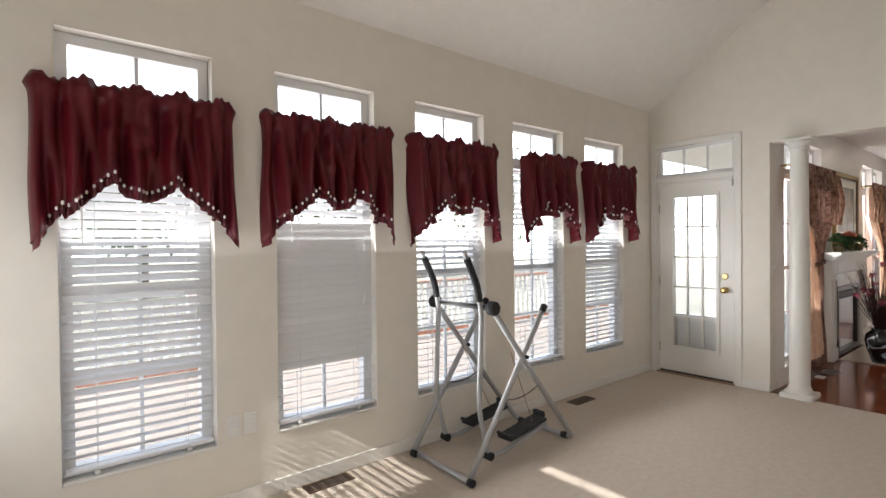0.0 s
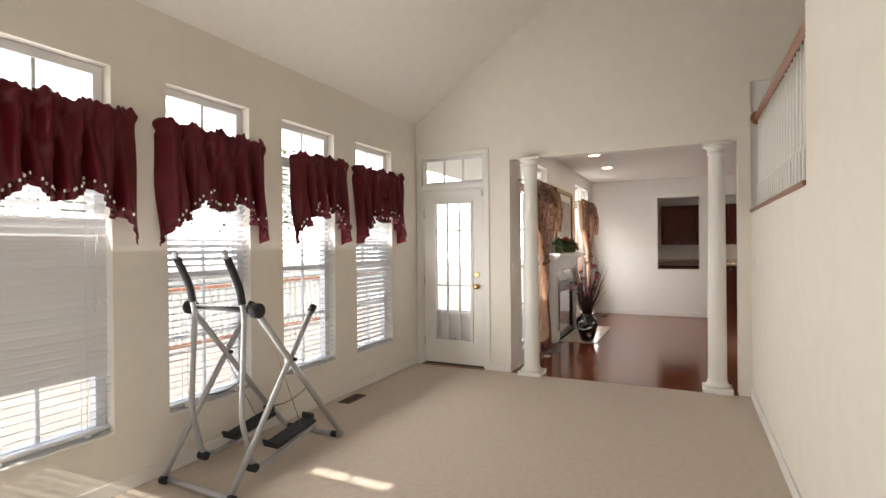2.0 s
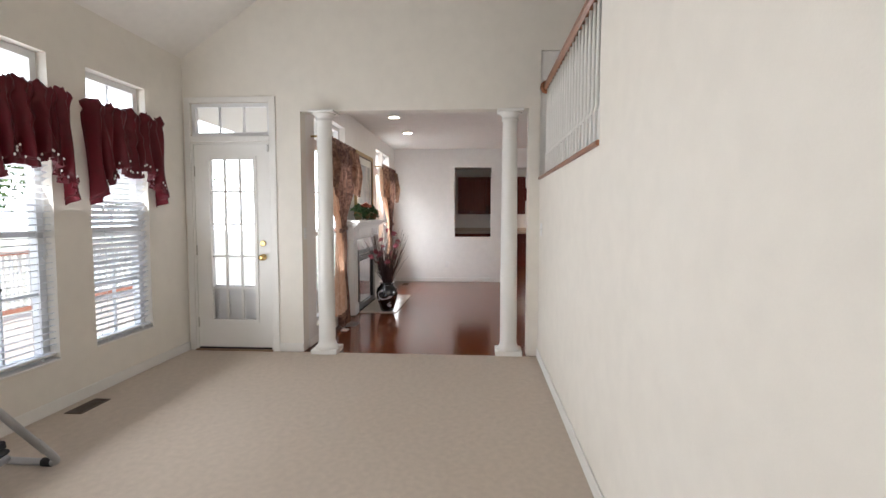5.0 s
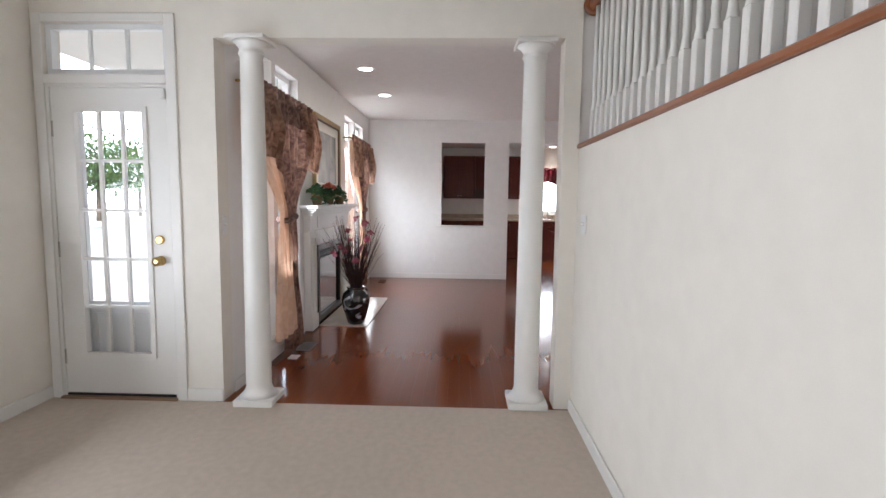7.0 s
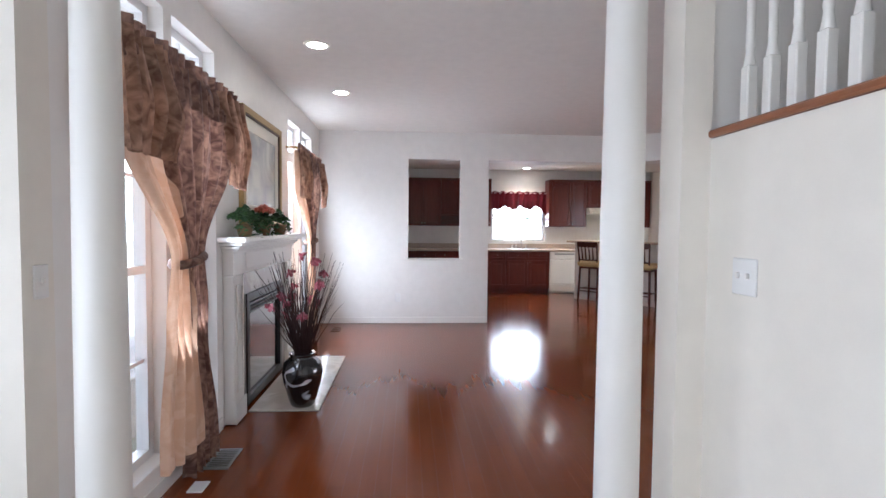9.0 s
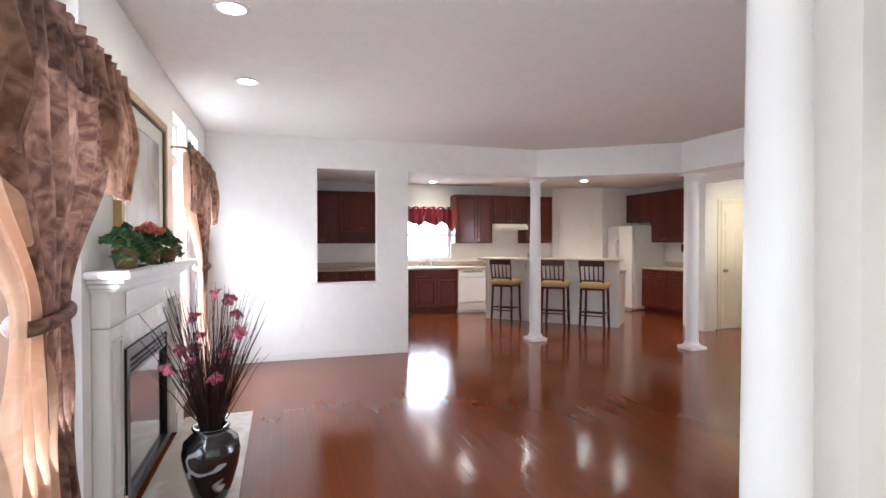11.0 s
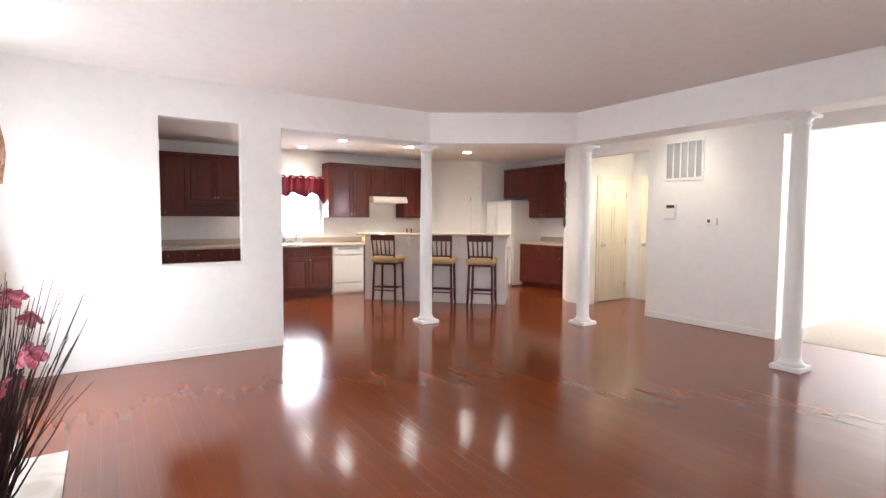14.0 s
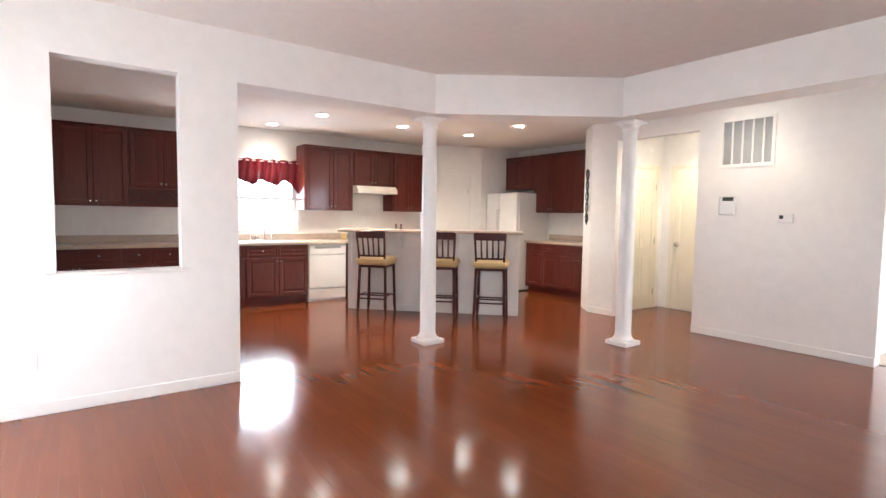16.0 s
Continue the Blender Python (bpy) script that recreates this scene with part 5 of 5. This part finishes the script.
part("base_grille", boxes((13.31, 14.08, -5.86, -5.84, 0.0, 0.055)), GREY_GRILLE, fr)


def panel_door(root, m, u0, u1, z1, mat, knob_u, hinge_u):
    """A six-panel interior door, its casing, knob and hinges, on the wall's face."""
    bm = bmesh.new()
    box(bm, u0, u1, -0.018, -0.001, 0.012, z1, 0.002, 0, m)
    leaf = part("door_leaf", bm, mat, root)
    w = u1 - u0
    for a, b in ((0.12, 0.46), (0.54, 0.88)):
        for p, q in ((0.10, 0.38), (0.44, 0.78), (0.83, 0.93)):
            bm = ring(bmesh.new(), "x", -0.023, -0.0181, u0 + a * w, u0 + b * w, p * z1, q * z1, 0.014)
            bmesh.ops.transform(bm, matrix=m, verts=bm.verts)
            part("door_panel", bm, mat, leaf)
    bm = bmesh.new()
    for r in ((u0 - 0.065, u0 - 0.004, 0.0, z1 + 0.065), (u1 + 0.004, u1 + 0.065, 0.0, z1 + 0.065), (u0 - 0.004, u1 + 0.004, z1 + 0.004, z1 + 0.065)):
        box(bm, r[0], r[1], -0.016, -0.001, r[2], r[3], 0.003, 0, m)
    part("casing", bm, mat, root)
    kb = lathe(bmesh.new(), [(0.03, 0), (0.03, 0.008), (0.011, 0.014), (0.011, 0.032), (0.027, 0.04), (0.027, 0.056), (0.012, 0.064)], (0, 0, 0), 14, m @ Matrix.Translation((knob_u, -0.018, 0.95)) @ Matrix.Rotation(radians(90), 4, "X"))
    part("door_handle", kb, CHROME, leaf, "brushed metal knob")
    for z in (0.25, 1.0, 1.78):
        bm = bmesh.new()
        box(bm, hinge_u - 0.008, hinge_u + 0.008, -0.024, -0.0185, z - 0.045, z + 0.045, 0, 0, m)
        part("hinge", bm, CHROME, root)


d2 = thing("door_2", (14.36, -5.2, 0), "white six-panel pantry door, shut", "door", kind="structure")
ang = math.degrees(math.atan2(-5.70 + 4.75, 14.12 - 14.60))
panel_door(d2, local(14.60, -4.75, ang), 0.19, 0.83, 2.03, TRIM, 0.25, 0.82)
d3 = thing("door_3", (11.08, -6.2, 0), "cream six-panel door in the hall alcove, shut", "door", kind="structure")
panel_door(d3, local(11.08, HALL - 0.3, -90), 0.12, 0.80, 2.03, DOOR_CREAM, 0.19, 0.79)
d4 = thing("door_4", (10.5, -6.66, 0), "cream six-panel door at the alcove's back, shut", "door", kind="structure")
panel_door(d4, local(10.93, -6.66, 180), 0.06, 0.80, 2.03, DOOR_CREAM, 0.13, 0.79)

# breakfast bar and stools
IA, IB = Vector((13.36, -2.65, 0)), Vector((11.66, -4.30, 0))
run = (IB - IA).length
IM = Matrix.Translation(IA) @ Matrix.Rotation(radians(-135.85), 4, "Z")
isl = thing("breakfast_bar", (12.5, -3.7, 0), "white panelled breakfast bar with raised beige laminate top", "kitchen island")
# local: u runs along the bar, -y is the room's side
bm = bmesh.new()
box(bm, 0, run, -0.0, 0.12, 0.0, 1.085, 0.003, 0, IM)
part("front_wall", bm, PAINT_WHITE, isl)
bm = bmesh.new()
box(bm, 0.02, run - 0.02, 0.121, 0.72, 0.0, 0.87, 0, 0, IM)
part("cabinet_body", bm, PAINT_WHITE, isl)
bm = bmesh.new()
box(bm, 0.0, run, 0.121, 0.75, 0.872, 0.91, 0.005, 0, IM)
part("worktop", bm, LAMINATE, isl)
bm = bmesh.new()
box(bm, -0.09, run + 0.05, -0.20, 0.17, 1.086, 1.126, 0.008, 0, IM)
part("bar_top", bm, LAMINATE, isl, "raised beige laminate top")
for u in (0.75, 1.55):
    bm = bmesh.new()
    for k, (d, z) in enumerate(((0.20, 1.0), (0.16, 0.95), (0.11, 0.90), (0.06, 0.84))):
        box(bm, u - 0.03, u + 0.03, -d * 0.85, -0.001, z + 0.03 if k else 1.03, 1.085 - 0.045 * k, 0, 0, IM)
    part("bracket", bm, TRIM, isl)
bm = bmesh.new()
box(bm, 0, run, -0.014, -0.001, 0.0, 0.085, 0.003, 0, IM)
part("baseboard", bm, TRIM, isl)
for u in (0.0, run - 0.05):
    bm = bmesh.new()
    box(bm, u, u + 0.05, -0.02, -0.0015, 0.086, 1.084, 0.003, 0, IM)
    part("corner_trim", bm, TRIM, isl)


def bar_stool(m):
    root = new("bar_stool")
    tagged(root, "dark mahogany bar stool with straw-yellow cushioned seat", "bar stool", "stools at the breakfast bar")
    seat = bmesh.new()
    box(seat, -0.225, 0.225, -0.215, 0.205, 0.665, 0.77, 0.034)
    part("seat", seat, CUSHION, root, "straw-yellow padded seat")
    part("apron", boxes((-0.185, 0.185, -0.175, 0.175, 0.63, 0.664), bevel=0.004), MAHOGANY, root)
    for x in (-0.175, 0.175):
        for y in (-0.165, 0.165):
            s = 1.14 if y < 0 else 1.05
            leg = tube(bmesh.new(), [(x * 1.13, y * s, 0.0), (x * 1.08, y * s, 0.12), (x * 1.03, y * 1.02, 0.52), (x, y, 0.66)], [0.016, 0.022, 0.019, 0.023], 8)
            part("leg", leg, MAHOGANY, root)
        part("back_post", tube(bmesh.new(), [(x, -0.185, 0.70), (x * 1.03, -0.20, 0.85), (x * 1.1, -0.245, 1.10)], 0.015, 8), MAHOGANY, root)
        part("stretcher", tube(bmesh.new(), [(x * 1.06, -0.178, 0.26), (x * 1.06, 0.172, 0.26)], 0.010, 6), MAHOGANY, root)
    for y, z in ((-0.18, 0.22), (-0.178, 0.27), (0.172, 0.24)):
        part("stretcher", tube(bmesh.new(), [(-0.188, y, z), (0.188, y, z)], 0.011, 6), MAHOGANY, root)
    bm = bmesh.new()
    box(bm, -0.20, 0.20, -0.258, -0.232, 1.02, 1.115, 0.006)
    part("crest_rail", bm, MAHOGANY, root)
    bm = bmesh.new()
    box(bm, -0.18, 0.18, -0.212, -0.192, 0.775, 0.80, 0.004)
    part("lower_rail", bm, MAHOGANY, root)
    for x in (-0.105, -0.035, 0.035, 0.105):
        part("splat", tube(bmesh.new(), [(x, -0.20, 0.80), (x * 1.04, -0.245, 1.03)], [0.014, 0.010], 6), MAHOGANY, root)
    root.matrix_basis = m
    return root


# parts are modelled about the stool's own foot point
stool = bar_stool(Matrix.Identity(4))
places = [Matrix.Translation((x, y, 0)) @ Matrix.Rotation(radians(turn), 4, "Z") for x, y, turn in ((12.837, -2.819, -140), (12.215, -3.441, -133), (11.755, -3.901, -137))]
for p in places[1:]:
    copy_thing(stool, p)
stool.matrix_basis = places[0]

jar = thing("candle_jar", KB @ Vector((3.10, -0.25, 0.91)), "small yellow candle in a glass jar on the worktop", "candle")
part("wax", lathe(bmesh.new(), [(0.05, 0), (0.052, 0.10), (0.04, 0.11)], KB @ Vector((3.10, -0.25, 0.91)), 16), CUSHION, jar)
for u in (4.10, 4.20):
    bt = thing("oil_bottle", KB @ Vector((u, -0.22, 0.91)), "small dark bottle with a reddish cap", "bottle", "bottles by the range")
    part("glass_body", lathe(bmesh.new(), [(0.035, 0), (0.036, 0.13), (0.014, 0.18), (0.013, 0.23)], KB @ Vector((u, -0.22, 0.91)), 14), POT, bt)
    part("cap", lathe(bmesh.new(), [(0.015, 0.231), (0.015, 0.255)], KB @ Vector((u, -0.22, 0.91)), 12), MAROON, bt, "reddish cap")

kv = thing("valance", (BACK - 0.08, -1.8, 2.05), "burgundy kitchen valance with a scalloped hem", "valance")
bm = bmesh.new()
grid = []
for j in range(13):
    row = []
    for i in range(81):
        u, v = i / 80, j / 12
        d = min(u, 1 - u)
        hem = 1.78 - 0.18 * max(0, 1 - d / 0.14) + 0.035 * math.sin(2 * math.pi * 4 * u)
        z = 2.13 + 0.012 * math.sin(50 * u) + (hem - 2.13) * v
        row.append(bm.verts.new((BACK - 0.10 + 0.018 * math.sin(2 * math.pi * 13 * u + 2 * v) + 0.01 * math.sin(60 * u), -1.06 - 1.40 * u, z)))
    grid.append(row)
for a, b in zip(grid, grid[1:]):
    for i in range(80):
        bm.faces.new((a[i], a[i + 1], b[i + 1], b[i])).smooth = True
cl = part("cloth", bm, MAROON, kv)
cl.modifiers.new("thickness", "SOLIDIFY").thickness = 0.003
part("curtain_rod", tube(bmesh.new(), [(BACK - 0.002, -1.07, 2.10), (BACK - 0.10, -1.07, 2.10), (BACK - 0.10, -2.45, 2.10), (BACK - 0.002, -2.45, 2.10)], 0.007, 6), PLASTIC, kv)

plate("wall_outlet", (BACK, 0.45, 1.17), "-x", "white double outlet above the worktop")
plate("wall_outlet", (BACK, -0.45, 1.17), "-x", "white double outlet above the worktop")
sill = tagged(part("pass_through_sill", boxes((PASS - 0.035, PASS + 0.15, -0.225, 0.625, 0.892, 0.914), bevel=0.005), TRIM), "white painted sill board of the pass-through", "sill", kind="structure")

# hall wall
ven = thing("return_vent", (9.36, HALL, 2.15), "large white return air grille with five louvred bays", "vent")
part("frame", boxes((9.085, 9.635, HALL + 0.001, HALL + 0.014, 1.885, 1.925), (9.085, 9.635, HALL + 0.001, HALL + 0.014, 2.385, 2.425), *[(9.085 + 0.1035 * k - (0.0 if k else 0), 9.085 + 0.1035 * k + (0.02 if 0 < k < 5 else 0.034), HALL + 0.001, HALL + 0.0138, 1.925, 2.385) for k in range(6)], bevel=0.002), TRIM, ven)
# flat grey sheet on the wall in place of a shaded hollow
part("bay_shade_sheet", boxes((9.12, 9.60, HALL + 0.0005, HALL + 0.002, 1.925, 2.385)), VENT_GREY, ven)
for k in range(22):
    bm = bmesh.new()
    box(bm, 9.12, 9.60, 0.0, 0.006, -0.004, 0.004, 0, 0, Matrix.Translation((0, HALL + 0.003, 1.935 + 0.0208 * k)) @ Matrix.Rotation(radians(30), 4, "X"))
    part("louvre", bm, VENT_GREY, ven)
al = thing("alarm_panel", (9.52, HALL, 1.48), "white alarm keypad with a dark display", "keypad")
part("body", boxes((9.44, 9.61, HALL + 0.001, HALL + 0.04, 1.37, 1.575), bevel=0.008), PLASTIC, al)
part("display", boxes((9.455, 9.57, HALL + 0.0405, HALL + 0.043, 1.525, 1.565)), LCD, al, "dark display")
part("flip_cover", boxes((9.45, 9.60, HALL + 0.0405, HALL + 0.052, 1.38, 1.505), bevel=0.004), PLASTIC, al)
th = thing("thermostat", (8.95, HALL, 1.34), "small white wall thermostat", "thermostat")
part("body", boxes((8.885, 9.015, HALL + 0.001, HALL + 0.032, 1.295, 1.385), bevel=0.006), PLASTIC, th)
part("display", boxes((8.97, 9.005, HALL + 0.0325, HALL + 0.034, 1.335, 1.372)), LCD, th, "dark display")
wd = thing("wall_ornament", (11.44, -5.44, 1.58), "dark wrought metal hanging ornament on the wall end", "wall decor")
for k in range(5):
    z = 1.92 - 0.15 * k
    pts = [(11.41 + 0.012 + 0.03 * math.cos(a), HALL + 0.022 - 0.01 * math.cos(a), z + 0.07 * math.sin(a)) for a in [2 * math.pi * q / 14 for q in range(15)]]
    part("loop", tube(bmesh.new(), pts, 0.008, 6), BLACK, wd)
part("spine", tube(bmesh.new(), [(11.42, HALL + 0.022, 2.0), (11.42, HALL + 0.022, 1.22)], 0.006, 6), BLACK, wd)


# ---- downlights ----
def downlight(x, y, z, power):
    root = thing("downlight", (x, y, z), "lit recessed downlight with a white trim ring", "ceiling light", "recessed downlights")
    bm = bmesh.new()
    seg = 24
    rings = [[bm.verts.new((x + r * math.cos(2 * math.pi * k / seg), y + r * math.sin(2 * math.pi * k / seg), z - d)) for k in range(seg)] for r, d in ((0.095, 0.001), (0.092, 0.008), (0.072, 0.010), (0.068, 0.002))]
    for a, b in zip(rings, rings[1:]):
        for k in range(seg):
            bm.faces.new((a[k], a[(k + 1) % seg], b[(k + 1) % seg], b[k])).smooth = True
    part("trim_ring", bm, TRIM, root)
    part("lens", lathe(bmesh.new(), [(0.068, -0.003), (0.066, -0.006), (0.03, -0.009)], (x, y, z), 20), LENS, root, "glowing warm lens")
    if power:
        lamp = new("downlight_bulb", bpy.data.lights.new("downlight_bulb", "SPOT"))
        lamp.data.energy, lamp.data.spot_size, lamp.data.spot_blend = power, radians(120), 0.6
        lamp.data.shadow_soft_size, lamp.data.color = 0.05, (1.0, 0.82, 0.58)
        lamp.location = (x, y, z - 0.03)


for x, y in ((7.55, 1.23), (8.87, 1.23)):
    downlight(x, y, CEIL, 0)
for x, y in ((14.25, -1.88), (13.15, -2.17), (13.18, -3.41), (13.17, -4.62), (12.07, -4.65)):
    downlight(x, y, KCEIL, 24)
downlight(10.35, -6.0, CEIL, 20)
downlight(9.3, -4.85, CEIL, 8)

# ---- outdoors ----
tagged(part("ground", boxes((-300, 300, -300, 400, -0.75, -0.7)), GRASS), "dry sunlit lawn reaching to the horizon", "ground", kind="structure")
bm = bmesh.new()
ring_low = [bm.verts.new((5 + 75 * math.cos(radians(a)), 75 * math.sin(radians(a)), -0.8)) for a in range(-40, 221, 10)]
ring_high = [bm.verts.new((5 + 75 * math.cos(radians(a)), 75 * math.sin(radians(a)), 30)) for a in range(-40, 221, 10)]
for k in range(len(ring_low) - 1):
    bm.faces.new((ring_low[k], ring_low[k + 1], ring_high[k + 1], ring_high[k]))
tagged(part("backdrop", bm, HAZE), "bright hazy sky in the distance", "backdrop", kind="structure")
deck = thing("deck", (4.5, 4.9, -0.1), "pale weathered timber deck outside the windows", "deck", kind="structure")
bme = bpy.data.meshes.new("deck_board")
bm = boxes((-5.5, 5.5, -0.067, 0.067, -0.03, 0.0), bevel=0.004)
bm.to_mesh(bme)
bm.free()
bme.materials.append(DECKWOOD)
for k in range(26):
    ob = new("deck_board", bme)
    ob.parent = deck
    ob.location = (0.6, -1.67 + 0.14 * k, 0)
part("joist", boxes((-0.3, 10.4, 3.2, 3.3, -0.7, -0.131), (-0.3, 10.4, 6.6, 6.7, -0.7, -0.131)), DECKWOOD, deck)


def deck_rail(x0, x1, y, z):
    root = thing("deck_railing", ((x0 + x1) / 2, y, z), "white deck railing with a red-stained top rail", "railing")
    part("top_rail", boxes((x0, x1, y - 0.06, y + 0.06, z + 0.90, z + 0.94), bevel=0.006), REDWOOD, root, "red-stained top rail")
    part("bottom_rail", boxes((x0, x1, y - 0.02, y + 0.02, z + 0.09, z + 0.15)), REDWOOD, root)
    for k in range(int((x1 - x0) / 0.13)):
        x = x0 + 0.065 + 0.13 * k
        part("baluster", boxes((x - 0.018, x + 0.018, y - 0.018, y + 0.018, z + 0.15, z + 0.90)), TRIM if k % 2 else VINYL, root)
    for k in range(int((x1 - x0) / 1.8) + 1):
        x = x0 + 1.8 * k
        part("post", boxes((x - 0.05, x + 0.05, y + 0.061, y + 0.161, z - 0.6, z + 1.05), bevel=0.006), VINYL, root)


deck_rail(-0.2, 10.2, 6.5, -0.1)


def tree(x, y, tall, spread, seed, low=0.3):
    """A broadleaf tree: tapered trunk, limbs, and a crown of many small leaf clumps with gaps."""
    rnd = random.Random(seed)
    root = thing("tree", (x, y, -0.7), "leafy green tree beyond the deck", "tree", "trees outside")
    bm = bmesh.new()
    tube(bm, [(x, y, -0.7), (x + 0.05, y, tall * 0.4), (x + 0.1, y + 0.1, tall * 0.85)], [0.2, 0.14, 0.04], 10)
    tips = []
    for k in range(12):
        a, h = rnd.uniform(0, 6.283), tall * rnd.uniform(low, 0.8)
        end = Vector((x + spread * rnd.uniform(0.5, 0.95) * math.cos(a), y + spread * rnd.uniform(0.5, 0.95) * math.sin(a), h + tall * rnd.uniform(0.05, 0.2)))
        tube(bm, [(x + 0.04, y, h), (Vector((x, y, h)) + end) / 2 + Vector((0, 0, 0.2)), end], [0.07, 0.045, 0.015], 6)
        tips += [end, (Vector((x, y, h)) + end) / 2]
    part("trunk", bm, BARK, root)
    verts, faces = [], []
    for k in range(2600):
        c = rnd.choice(tips) + Vector((rnd.gauss(0, 0.26 * spread), rnd.gauss(0, 0.26 * spread), rnd.gauss(0, 0.09 * tall)))
        e = Euler((rnd.uniform(0, 3), rnd.uniform(0, 3), rnd.uniform(0, 6))).to_matrix()
        s = rnd.uniform(0.07, 0.17)
        n = len(verts)
        verts += [c + e @ Vector(p) for p in ((-s, -s * 0.6, 0), (s, -s * 0.5, 0.03), (s * 0.8, s * 0.7, 0), (-s * 0.7, s * 0.6, 0.04))]
        faces.append((n, n + 1, n + 2, n + 3))
    me = bpy.data.meshes.new("crown")
    me.from_pydata(verts, [], faces)
    me.materials.append(FOLIAGE)
    ob = new("crown", me)
    ob.parent = root
    ob.matrix_parent_inverse = Matrix.Translation((-x, -y, 0.7))


for k, (x, y, h, s) in enumerate(((-6, 24, 6.5, 3), (-1.0, 27, 7, 3.2), (4.0, 24, 6, 3), (9.5, 28, 7, 3.4), (16, 26, 7, 3.4), (23, 24, 7, 3.2), (42, 29, 6, 3.6), (52, 32, 7, 4), (45, -6, 8, 3.5), (-12, 22, 6, 3))):
    tree(x, y, h, s, 40 + k)

# Added slab, no known roof: it blocks sun and sky above the family windows.
sun_block = tagged(part("sun_block_slab", boxes((EAST + 0.2, 12.0, FAM_N + 0.16, 4.3, 2.78, 2.92)), SIDING), "pale slab added to keep sun off the family room windows", "roof", kind="structure")
# Unseen overhang, added to cut the sun on the upper window parts.
tagged(part("transom_shade_overhang", boxes((-0.6, EAST + 0.19, NORTH + 0.16, NORTH + 0.62, 2.72, 2.86)), SIDING), "pale unseen overhang added to shade the transom lights", "roof", kind="structure")

# ---- floor boards ----
LENGTHS = (0.75, 0.95, 1.15, 1.4)
ROW = 0.0826
PLANKS = []
for L in LENGTHS:
    bm = boxes((0.0003, L - 0.0003, 0.0004, ROW - 0.0004, -0.0011, 0.0))
    me = bpy.data.meshes.new("floor_board")
    bm.to_mesh(me)
    bm.free()
    me.materials.append(PLANK)
    PLANKS.append(me)
boards = thing("floor_wood", (5.44, FAM_N, 0), "glossy red-brown cherry strip flooring", "floor", kind="structure")
rnd = random.Random(11)
verts, faces, made = [], [], 0
for r in range(int((FAM_N + 6.64) / ROW) + 1):
    y = FAM_N - ROW * (r + 1)
    x = 5.44
    while x < BACK:
        k = rnd.randrange(4)
        near = x < 9.6 and -0.9 < y and made < 300
        if near:
            ob = new("floor_board", PLANKS[k])
            ob.parent = boards
            ob.location = (x - 5.44, y - FAM_N, 0.0)
            made += 1
        else:
            n, drop = len(verts), -0.0002 * rnd.random()
            verts += [(x, y, drop), (x + LENGTHS[k], y, drop), (x + LENGTHS[k], y + ROW, drop), (x, y + ROW, drop)]
            faces.append((n, n + 1, n + 2, n + 3))
        x += LENGTHS[k]
me = bpy.data.meshes.new("floor_boards_far")
me.from_pydata(verts, [], faces)
me.materials.append(PLANK)
far = new("floor_boards_far", me)
far.parent = boards
far.matrix_parent_inverse = Matrix.Translation((-5.44, -FAM_N, 0))
far["kind"] = "stuff"
